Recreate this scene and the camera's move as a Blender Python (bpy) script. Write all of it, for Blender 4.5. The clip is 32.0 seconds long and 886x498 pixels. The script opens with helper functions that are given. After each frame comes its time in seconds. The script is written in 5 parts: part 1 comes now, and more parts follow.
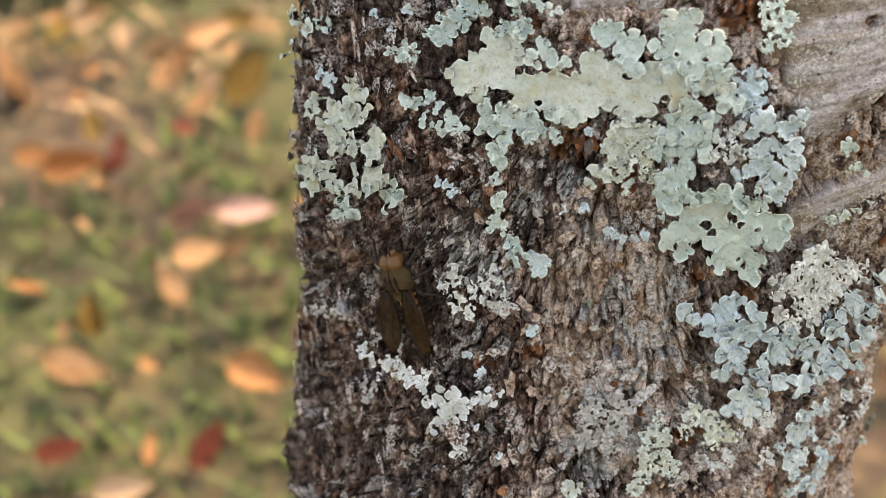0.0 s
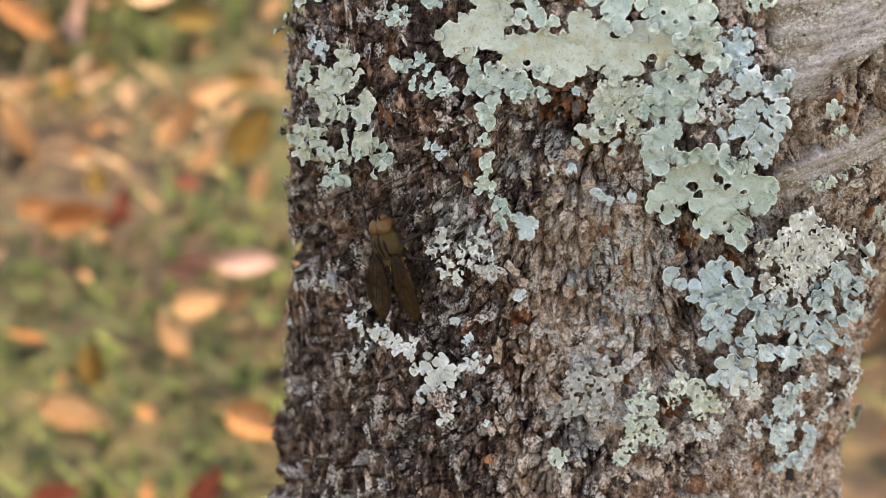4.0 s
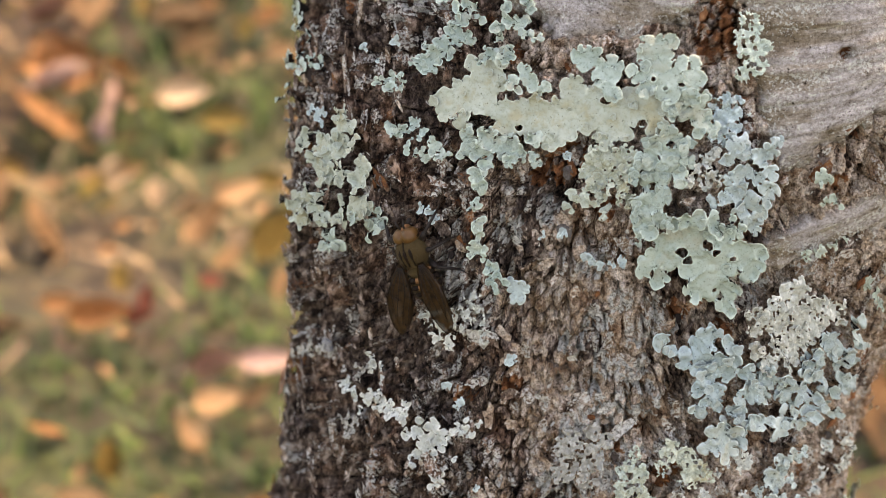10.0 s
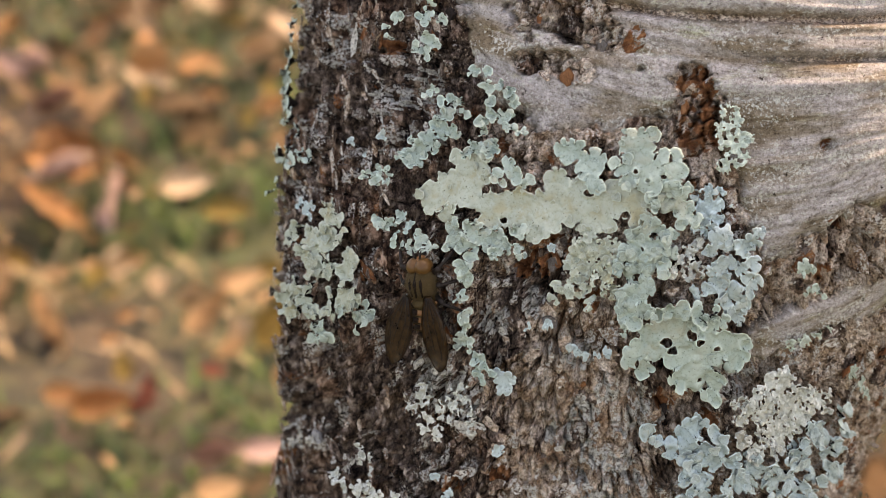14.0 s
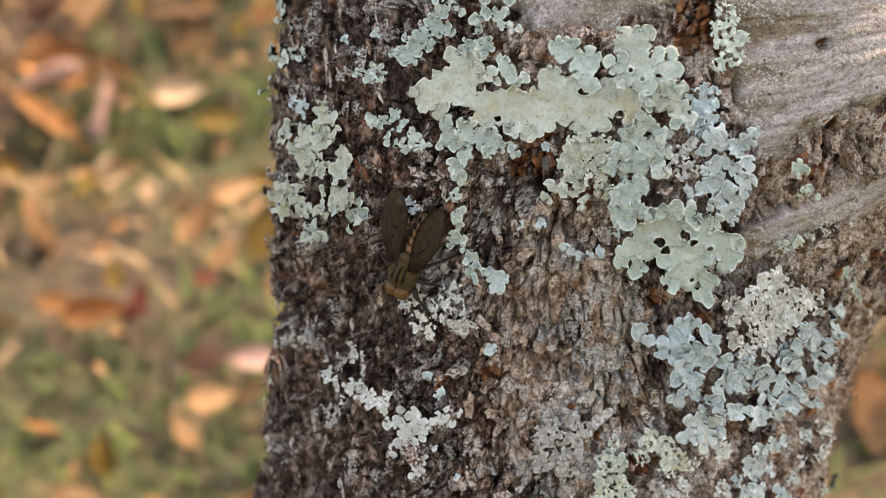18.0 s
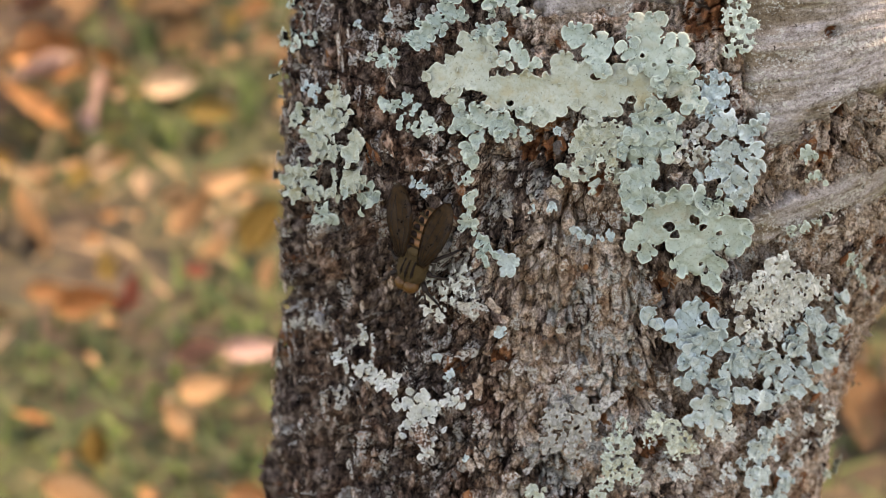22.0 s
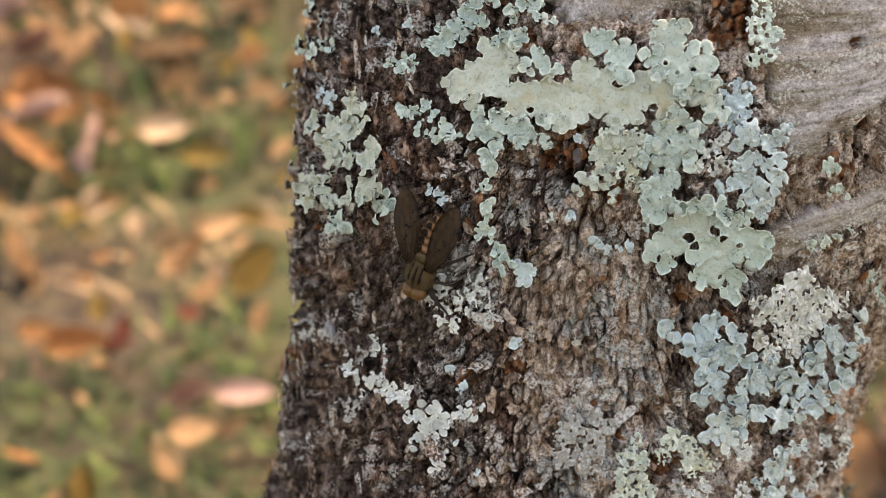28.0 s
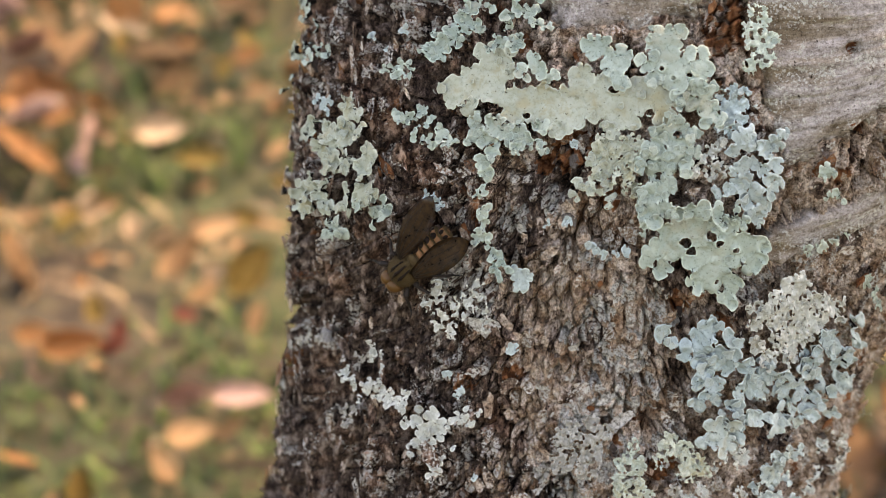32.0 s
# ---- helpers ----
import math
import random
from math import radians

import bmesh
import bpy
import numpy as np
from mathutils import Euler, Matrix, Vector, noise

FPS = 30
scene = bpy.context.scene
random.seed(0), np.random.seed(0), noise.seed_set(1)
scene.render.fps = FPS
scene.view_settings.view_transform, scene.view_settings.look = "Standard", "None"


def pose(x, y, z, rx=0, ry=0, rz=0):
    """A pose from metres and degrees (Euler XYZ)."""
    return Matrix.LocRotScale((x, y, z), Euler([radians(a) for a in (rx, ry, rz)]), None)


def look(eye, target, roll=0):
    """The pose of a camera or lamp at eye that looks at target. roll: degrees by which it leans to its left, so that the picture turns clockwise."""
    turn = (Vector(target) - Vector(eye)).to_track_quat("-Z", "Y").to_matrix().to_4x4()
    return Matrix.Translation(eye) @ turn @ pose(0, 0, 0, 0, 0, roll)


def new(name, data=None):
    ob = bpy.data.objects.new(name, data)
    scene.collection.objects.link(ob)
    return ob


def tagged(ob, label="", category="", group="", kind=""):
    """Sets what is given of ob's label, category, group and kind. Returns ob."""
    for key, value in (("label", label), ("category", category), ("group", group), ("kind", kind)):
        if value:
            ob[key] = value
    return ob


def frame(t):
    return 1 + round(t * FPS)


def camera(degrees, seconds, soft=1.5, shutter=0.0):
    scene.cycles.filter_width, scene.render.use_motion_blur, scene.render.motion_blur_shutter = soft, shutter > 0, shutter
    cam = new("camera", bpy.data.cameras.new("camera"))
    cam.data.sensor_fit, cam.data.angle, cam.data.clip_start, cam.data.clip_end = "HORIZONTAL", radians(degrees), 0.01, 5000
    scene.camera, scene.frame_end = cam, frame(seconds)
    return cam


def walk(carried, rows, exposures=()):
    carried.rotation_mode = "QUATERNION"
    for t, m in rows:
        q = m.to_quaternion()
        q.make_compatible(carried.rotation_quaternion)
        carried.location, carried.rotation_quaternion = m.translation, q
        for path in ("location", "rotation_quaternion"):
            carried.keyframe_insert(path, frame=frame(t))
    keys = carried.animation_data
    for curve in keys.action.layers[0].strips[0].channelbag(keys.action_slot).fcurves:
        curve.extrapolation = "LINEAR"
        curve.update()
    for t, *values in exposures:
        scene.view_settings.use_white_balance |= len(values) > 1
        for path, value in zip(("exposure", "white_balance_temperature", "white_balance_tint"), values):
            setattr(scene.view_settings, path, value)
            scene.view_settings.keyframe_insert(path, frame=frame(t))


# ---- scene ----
# ---- camera: a phone held about 0.4 m from a leaning trunk, near its close-focus limit ----
cam = camera(24.0, 32.0, soft=0.45)
cam.data.dof.use_dof = True
cam.data.dof.focus_distance = 0.388
cam.data.dof.aperture_fstop = 19.0

PATH = [
    (0, -0.00792, 0.02814, 0.74748, 52.492, 0.947, -1.695),
    (0.5, -0.00711, 0.02863, 0.74759, 52.382, 1.074, -1.721),
    (1, -0.00573, 0.02974, 0.74662, 52.353, 1.239, -1.715),
    (1.5, -0.00791, 0.02724, 0.74717, 52.465, 1.099, -1.998),
    (2, -0.00475, 0.02843, 0.74529, 52.509, 1.300, -1.713),
    (2.5, -0.00419, 0.02784, 0.74364, 52.592, 1.312, -1.735),
    (3, -0.00449, 0.02393, 0.73895, 53.209, 1.075, -1.673),
    (3.5, -0.00574, 0.01694, 0.73314, 54.255, 0.729, -1.528),
    (5.5, 0.00081, 0.00408, 0.71792, 57.172, 0.008, 0.094),
    (6, 0.00188, 0.00356, 0.71615, 57.533, -0.109, 0.331),
    (6.5, 0.00161, 0.00309, 0.71672, 57.690, -0.090, 0.290),
    (7, 0.00139, 0.00295, 0.71747, 57.788, 0.016, 0.199),
    (7.5, 0.00198, 0.00300, 0.71672, 57.958, -0.102, 0.342),
    (8, 0.00170, 0.00222, 0.71697, 58.016, -0.123, 0.325),
    (8.5, 0.00011, 0.00153, 0.71799, 57.964, -0.142, 0.103),
    (9, 0.00038, 0.00105, 0.71877, 58.029, -0.125, 0.097),
    (9.5, 0.00232, 0.00226, 0.71924, 58.298, 0.028, 0.257),
    (10, 0.00264, 0.00270, 0.72151, 58.467, 0.356, 0.079),
    (10.5, 0.00290, 0.00199, 0.72225, 58.842, 0.392, 0.076),
    (11, 0.00310, 0.00160, 0.72178, 59.293, 0.382, 0.100),
    (11.5, 0.00341, 0.00137, 0.72138, 59.691, 0.337, 0.155),
    (12, 0.00345, 0.00161, 0.72179, 59.956, 0.401, 0.119),
    (12.5, 0.00381, 0.00113, 0.72276, 60.221, 0.458, 0.052),
    (13, 0.00403, -0.00025, 0.72401, 60.550, 0.457, 0.017),
    (13.5, 0.00585, 0.00053, 0.72439, 60.735, 0.733, 0.048),
    (15.5, 0.00751, -0.00079, 0.72234, 60.923, 0.806, 0.172),
    (16, 0.00741, -0.00089, 0.72179, 60.438, 0.920, -0.019),
    (16.5, 0.00570, -0.00340, 0.72067, 60.091, 0.473, -0.007),
    (17, 0.00574, -0.00284, 0.72093, 59.438, 0.345, 0.043),
    (17.5, 0.00551, -0.00219, 0.72086, 58.952, 0.217, 0.057),
    (18, 0.00637, -0.00095, 0.72124, 58.507, 0.372, 0.061),
    (18.5, 0.00687, -0.00071, 0.72085, 58.318, 0.395, 0.116),
    (19, 0.00591, -0.00250, 0.71998, 58.436, 0.057, 0.234),
    (19.5, 0.00547, -0.00259, 0.72017, 58.390, 0.137, 0.149),
    (20, 0.00451, -0.00310, 0.72062, 58.341, 0.131, 0.048),
    (20.5, 0.00364, -0.00414, 0.72080, 58.361, 0.029, 0.029),
    (21, 0.00361, -0.00414, 0.72008, 58.421, -0.030, 0.076),
    (21.5, 0.00232, -0.00498, 0.72057, 58.430, -0.111, -0.032),
    (22, 0.00099, -0.00601, 0.72101, 58.449, -0.203, -0.133),
    (22.5, 0.00102, -0.00487, 0.72054, 58.402, -0.112, -0.151),
    (23, 0.00217, -0.00358, 0.72063, 58.258, 0.115, -0.088),
    (23.5, 0.00196, -0.00350, 0.72063, 58.184, 0.135, -0.082),
    (24, 0.00057, -0.00468, 0.72044, 58.224, 0.003, -0.139),
    (24.5, -0.00074, -0.00553, 0.71950, 58.326, -0.149, -0.168),
    (25, -0.00028, -0.00581, 0.71737, 58.563, -0.254, 0.024),
    (25.5, -0.00270, -0.00841, 0.71281, 59.292, -0.710, 0.026),
    (26, -0.00506, -0.00935, 0.70889, 59.955, -1.213, 0.083),
    (26.5, -0.00597, -0.00850, 0.70842, 60.195, -1.233, -0.042),
    (28.5, -0.00465, -0.00649, 0.70979, 60.141, -1.321, 0.028),
    (29, -0.00470, -0.00589, 0.71012, 60.095, -1.260, -0.091),
    (29.5, -0.00384, -0.00446, 0.70982, 60.065, -1.216, -0.143),
    (30, -0.00407, -0.00525, 0.70979, 60.136, -1.321, -0.084),
    (30.5, -0.00388, -0.00449, 0.70989, 60.115, -1.156, -0.133),
    (31, -0.00405, -0.00593, 0.70900, 60.284, -1.380, 0.014),
    (31.5, -0.00501, -0.00642, 0.70949, 60.270, -1.335, -0.124),
    (32, -0.00498, -0.00605, 0.71027, 60.166, -1.227, -0.146),
]
EXPOSURES = [(0, 2.25, 9800, 24), (6, 2.3, 9800, 24), (9, 2.32, 9800, 24), (11, 2.02, 9800, 24), (13, 1.97, 9800, 24), (17, 2.15, 9800, 24), (20, 2.1, 9800, 24), (32, 2.15, 9800, 24)]

walk(cam, [(t, pose(x, y, z, rx, ry, rz)) for t, x, y, z, rx, ry, rz in PATH], EXPOSURES)

# ---- light: low autumn sun from beyond the tree, open sky above ----
SUN_TURN, SUN_RISE = radians(42), radians(53)      # from +y towards +x, and above the horizon
world = bpy.data.worlds.new("sky")
scene.world = world
world.use_nodes = True
wn = world.node_tree.nodes
sky = wn.new("ShaderNodeTexSky")
sky.sky_type = "NISHITA"
sky.sun_disc = False
sky.sun_elevation, sky.sun_rotation = SUN_RISE, SUN_TURN
sky.air_density, sky.dust_density = 1.0, 2.0
wn["Background"].inputs["Strength"].default_value = 0.15
world.node_tree.links.new(sky.outputs["Color"], wn["Background"].inputs["Color"])
sun = new("sun", bpy.data.lights.new("sun", "SUN"))
sun.data.energy, sun.data.angle, sun.data.color = 1.3, radians(4), (1.0, 0.9, 0.76)
toward = Vector((math.sin(SUN_TURN) * math.cos(SUN_RISE), math.cos(SUN_TURN) * math.cos(SUN_RISE), math.sin(SUN_RISE)))
sun.matrix_world = look((0, 0, 4), Vector((0, 0, 4)) - toward)

# The trunk's own frame: millimetres across, along and out of its near face.
LEAN = radians(32)
ORIGIN = Vector((0.0, 0.40989 * math.cos(LEAN), 0.72 - 0.40989 * math.sin(LEAN)))
TRUNK = Matrix(((1, 0, 0, ORIGIN.x), (0, math.sin(LEAN), -math.cos(LEAN), ORIGIN.y), (0, math.cos(LEAN), math.sin(LEAN), ORIGIN.z), (0, 0, 0, 1)))
MM = 0.001


# ---- number patterns ----
def hashed(ix, iy, seed):
    h = (ix.astype(np.int64) * 374761393 + iy.astype(np.int64) * 668265263 + seed * 974634777) & 0x7FFFFFFF
    h = ((h ^ (h >> 13)) * 1274126177) & 0x7FFFFFFF
    h = ((h ^ (h >> 15)) * 951274213) & 0x7FFFFFFF
    return ((h ^ (h >> 16)) & 0xFFFFF) / float(0x100000)


def grain(x, y, seed):
    """Smooth noise from 0 to 1 with a cell of 1."""
    ix, iy = np.floor(x), np.floor(y)
    fx, fy = x - ix, y - iy
    fx, fy = fx * fx * (3 - 2 * fx), fy * fy * (3 - 2 * fy)
    a, b = hashed(ix, iy, seed), hashed(ix + 1, iy, seed)
    c, d = hashed(ix, iy + 1, seed), hashed(ix + 1, iy + 1, seed)
    return (a * (1 - fx) + b * fx) * (1 - fy) + (c * (1 - fx) + d * fx) * fy


def layers(x, y, seed, n=4):
    total, size, weight = 0.0, 0.0, 1.0
    for k in range(n):
        total = total + weight * grain(x * 2**k + 17.3 * k, y * 2**k - 9.1 * k, seed + k)
        size, weight = size + weight, weight * 0.55
    return total / size


def cells(x, y, seed):
    """Nearest and second distance to scattered points, the nearest one's number, and the way to it."""
    ix, iy = np.floor(x), np.floor(y)
    f1, f2 = np.full(x.shape, 9.0), np.full(x.shape, 9.0)
    who, wx, wy = np.zeros(x.shape), np.zeros(x.shape), np.zeros(x.shape)
    for dx in (-1, 0, 1):
        for dy in (-1, 0, 1):
            jx, jy = ix + dx, iy + dy
            px, py = jx + hashed(jx, jy, seed) - x, jy + hashed(jx, jy, seed + 1) - y
            d = np.sqrt(px * px + py * py)
            near = d < f1
            f2 = np.where(near, f1, np.minimum(f2, d))
            who = np.where(near, hashed(jx, jy, seed + 2), who)
            wx, wy = np.where(near, px, wx), np.where(near, py, wy)
            f1 = np.where(near, d, f1)
    return f1, f2, who, wx, wy


def step(x, low, high):
    s = np.clip((x - low) / (high - low), 0, 1)
    return s * s * (3 - 2 * s)


# ---- mesh helpers ----
def from_arrays(name, verts, quads, smooth=True, attribute=None):
    mesh = bpy.data.meshes.new(name)
    verts, quads = np.asarray(verts, np.float32), np.asarray(quads, np.int32)
    k = quads.shape[1]
    mesh.vertices.add(len(verts))
    mesh.vertices.foreach_set("co", verts.ravel())
    mesh.loops.add(quads.size)
    mesh.loops.foreach_set("vertex_index", quads.ravel())
    mesh.polygons.add(len(quads))
    mesh.polygons.foreach_set("loop_start", np.arange(len(quads), dtype=np.int32) * k)
    mesh.polygons.foreach_set("use_smooth", np.full(len(quads), smooth))
    mesh.update(calc_edges=True)
    for key, values in (attribute or {}).items():
        layer = mesh.attributes.new(key, "FLOAT_COLOR", "POINT")
        layer.data.foreach_set("color", np.asarray(values, np.float32).ravel())
    return mesh


def part(name, data, material, parent, label="", m=None):
    """One mesh object under a thing or a part; data is a bmesh or a mesh."""
    if isinstance(data, bmesh.types.BMesh):
        mesh = bpy.data.meshes.new(name)
        data.to_mesh(mesh)
        data.free()
        for poly in mesh.polygons:
            poly.use_smooth = True
        data = mesh
    if material and not data.materials:
        data.materials.append(material)
    ob = new(name, data)
    ob.parent = parent
    if m is not None:
        ob.matrix_basis = m
    if label:
        tagged(ob, label)
    return ob


# ---- materials ----
def material(name):
    m = bpy.data.materials.new(name)
    m.use_nodes = True
    nodes, links = m.node_tree.nodes, m.node_tree.links
    return m, nodes, links, nodes["Principled BSDF"]


def ramp(nodes, links, source, stops, kind="LINEAR"):
    r = nodes.new("ShaderNodeValToRGB")
    r.color_ramp.interpolation = kind
    while len(r.color_ramp.elements) < len(stops):
        r.color_ramp.elements.new(0.5)
    for e, (at, c) in zip(r.color_ramp.elements, stops):
        e.position, e.color = at, (*c, 1)
    links.new(source, r.inputs["Fac"])
    return r.outputs["Color"]


def noise_node(nodes, links, scale, detail=4.0, rough=0.6, stretch=None, kind="Object"):
    co = nodes.new("ShaderNodeTexCoord").outputs[kind]
    if stretch:
        mp = nodes.new("ShaderNodeMapping")
        mp.inputs["Scale"].default_value = stretch
        links.new(co, mp.inputs["Vector"])
        co = mp.outputs["Vector"]
    n = nodes.new("ShaderNodeTexNoise")
    n.inputs["Scale"].default_value, n.inputs["Detail"].default_value, n.inputs["Roughness"].default_value = scale, detail, rough
    links.new(co, n.inputs["Vector"])
    return n.outputs["Fac"]


def mix(nodes, links, factor, a, b, how="MIX"):
    x = nodes.new("ShaderNodeMix")
    x.data_type, x.blend_type = "RGBA", how
    for value, at in ((factor, 0), (a, 6), (b, 7)):
        if isinstance(value, (int, float)):
            x.inputs[at].default_value = value
        elif isinstance(value, tuple):
            x.inputs[at].default_value = (*value, 1)
        else:
            links.new(value, x.inputs[at])
    return x.outputs[2]


def bump(nodes, links, height, shader, strength=0.4, distance=0.0004):
    b = nodes.new("ShaderNodeBump")
    b.inputs["Strength"].default_value, b.inputs["Distance"].default_value = strength, distance
    links.new(height, b.inputs["Height"])
    links.new(b.outputs["Normal"], shader.inputs["Normal"])


def plain(name, colour, rough=0.6, spread=0.25, scale=300.0, relief=0.3, metal=0.0, depth=0.0003, shine=0.3):
    """One colour with two scales of variation."""
    m, nodes, links, shader = material(name)
    big, small = noise_node(nodes, links, scale * 0.2), noise_node(nodes, links, scale, 6)
    dark, light = tuple(c * (1 - spread) for c in colour), tuple(min(1, c * (1 + spread)) for c in colour)
    a = ramp(nodes, links, big, [(0.3, dark), (0.7, light)])
    c = mix(nodes, links, 0.5, a, ramp(nodes, links, small, [(0.35, dark), (0.65, light)]))
    info = nodes.new("ShaderNodeObjectInfo").outputs["Random"]
    c = mix(nodes, links, 1.0, c, ramp(nodes, links, info, [(0, (0.86, 0.86, 0.86)), (1, (1, 1, 1))]), "MULTIPLY")
    links.new(c, shader.inputs["Base Color"])
    shader.inputs["Roughness"].default_value, shader.inputs["Metallic"].default_value = rough, metal
    shader.inputs["Specular IOR Level"].default_value = shine
    bump(nodes, links, small, shader, relief, depth)
    return m


def bark_material():
    """Dark scaly bark; the mesh's channels say where pale crust (on flakes also painted rim highlights), bare orange
    cork, smooth grey periderm and tan dust lie.
    """
    m, nodes, links, shader = material("scaly_bark")
    at = nodes.new("ShaderNodeAttribute")
    at.attribute_name = "kinds"
    sep = nodes.new("ShaderNodeSeparateColor")
    links.new(at.outputs["Color"], sep.inputs["Color"])

    def plus(a, b, k):
        x = nodes.new("ShaderNodeMath")
        x.operation = "MULTIPLY_ADD"
        links.new(b, x.inputs[0])
        x.inputs[1].default_value = k
        links.new(a, x.inputs[2])
        return x.outputs[0]

    tiny, fine, mid, wide = noise_node(nodes, links, 5200, 3), noise_node(nodes, links, 1700, 6, 0.7), noise_node(nodes, links, 430, 8, 0.78, (1.15, 0.62, 1.0)), noise_node(nodes, links, 90, 3)
    rough = ramp(nodes, links, mid, [(0.37, (0.007, 0.004, 0.003)), (0.45, (0.05, 0.034, 0.027)), (0.53, (0.20, 0.150, 0.120)), (0.62, (0.52, 0.435, 0.37))])
    tint = ramp(nodes, links, wide, [(0.35, (0.84, 0.80, 0.80)), (0.5, (1.0, 0.93, 0.86)), (0.66, (1.3, 0.98, 0.80))])
    rough = mix(nodes, links, 1.0, rough, tint, "MULTIPLY")
    crust = ramp(nodes, links, fine, [(0.37, (0.10, 0.085, 0.07)), (0.45, (0.42, 0.395, 0.335)), (0.56, (0.70, 0.675, 0.595))])
    cork = ramp(nodes, links, mid, [(0.36, (0.06, 0.024, 0.012)), (0.5, (0.25, 0.095, 0.04)), (0.66, (0.48, 0.23, 0.11))])
    flow = nodes.new("ShaderNodeAttribute")
    flow.attribute_name = "flow"

    def along(scale, detail, rough, stretch):
        mp, n = nodes.new("ShaderNodeMapping"), nodes.new("ShaderNodeTexNoise")
        mp.inputs["Scale"].default_value = stretch
        links.new(flow.outputs["Vector"], mp.inputs["Vector"])
        links.new(mp.outputs["Vector"], n.inputs["Vector"])
        n.inputs["Scale"].default_value, n.inputs["Detail"].default_value, n.inputs["Roughness"].default_value = scale, detail, rough
        return n.outputs["Fac"]

    streak = along(520, 9, 0.76, (0.62, 1.3, 1.0))
    broad = along(95, 4, 0.6, (0.3, 1.8, 1.0))
    grey = ramp(nodes, links, streak, [(0.33, (0.15, 0.125, 0.105)), (0.42, (0.31, 0.28, 0.25)), (0.55, (0.44, 0.41, 0.385)), (0.68, (0.60, 0.57, 0.54))])
    grey = mix(nodes, links, 1.0, grey, ramp(nodes, links, broad, [(0.40, (0.60, 0.50, 0.36)), (0.47, (0.90, 0.83, 0.72)), (0.54, (1.08, 1.06, 1.05)), (0.62, (1.28, 1.26, 1.26))]), "MULTIPLY")
    pit = ramp(nodes, links, noise_node(nodes, links, 900, 3), [(0.29, (0.12, 0.10, 0.09)), (0.33, (1, 1, 1))])
    split = ramp(nodes, links, along(900, 4, 0.6, (0.22, 2.2, 1.0)), [(0.30, (0.30, 0.26, 0.23)), (0.36, (1, 1, 1))])
    grey = mix(nodes, links, 1.0, grey, split, "MULTIPLY")
    scurf = ramp(nodes, links, plus(noise_node(nodes, links, 1500, 4, 0.7), along(120, 3, 0.6, (0.5, 1.3, 1.0)), 0.6), [(0.86, (0, 0, 0)), (0.92, (1, 1, 1))])
    grey = mix(nodes, links, scurf, grey, (0.58, 0.575, 0.50))
    grey = mix(nodes, links, 1.0, grey, ramp(nodes, links, fine, [(0.36, (0.55, 0.52, 0.48)), (0.47, (0.98, 0.97, 0.96)), (0.66, (1.25, 1.24, 1.22))]), "MULTIPLY")
    moss = ramp(nodes, links, along(150, 6, 0.7, (0.35, 1.6, 1.0)), [(0.56, (1, 1, 1)), (0.68, (0.84, 0.88, 0.66))])
    grey = mix(nodes, links, 1.0, grey, moss, "MULTIPLY")
    grey = mix(nodes, links, 1.0, grey, pit, "MULTIPLY")
    grit = ramp(nodes, links, fine, [(0.36, (0.30, 0.27, 0.24)), (0.5, (0.92, 0.90, 0.88)), (0.66, (1.4, 1.38, 1.34))])
    dust = ramp(nodes, links, mid, [(0.36, (0.025, 0.015, 0.010)), (0.42, (0.26, 0.188, 0.14)), (0.49, (0.58, 0.475, 0.39)), (0.60, (0.80, 0.72, 0.63))])
    dust = mix(nodes, links, 1.0, dust, grit, "MULTIPLY")
    dust = mix(nodes, links, 1.0, dust, ramp(nodes, links, noise_node(nodes, links, 170, 4), [(0.36, (0.50, 0.36, 0.27)), (0.45, (0.88, 0.77, 0.66)), (0.53, (1, 0.97, 0.93)), (0.66, (1.14, 1.11, 1.08))]), "MULTIPLY")
    hard = [(0.71, (0, 0, 0)), (0.76, (1, 1, 1))]
    c = mix(nodes, links, ramp(nodes, links, plus(fine, at.outputs["Alpha"], 0.40), hard), rough, dust)
    c = mix(nodes, links, sep.outputs["Blue"], c, grey)
    c = mix(nodes, links, ramp(nodes, links, plus(fine, sep.outputs["Green"], 0.42), hard), c, cork)
    c = mix(nodes, links, ramp(nodes, links, plus(fine, sep.outputs["Red"], 0.40), hard), c, crust)
    c = mix(nodes, links, 0.8, c, ramp(nodes, links, tiny, [(0.32, (0.55, 0.55, 0.55)), (0.48, (1, 1, 1))]), "MULTIPLY")
    links.new(c, shader.inputs["Base Color"])
    shader.inputs["Roughness"].default_value = 0.85
    shader.inputs["Specular IOR Level"].default_value = 0.1
    bump(nodes, links, fine, shader, 0.85, 0.0008)
    return m


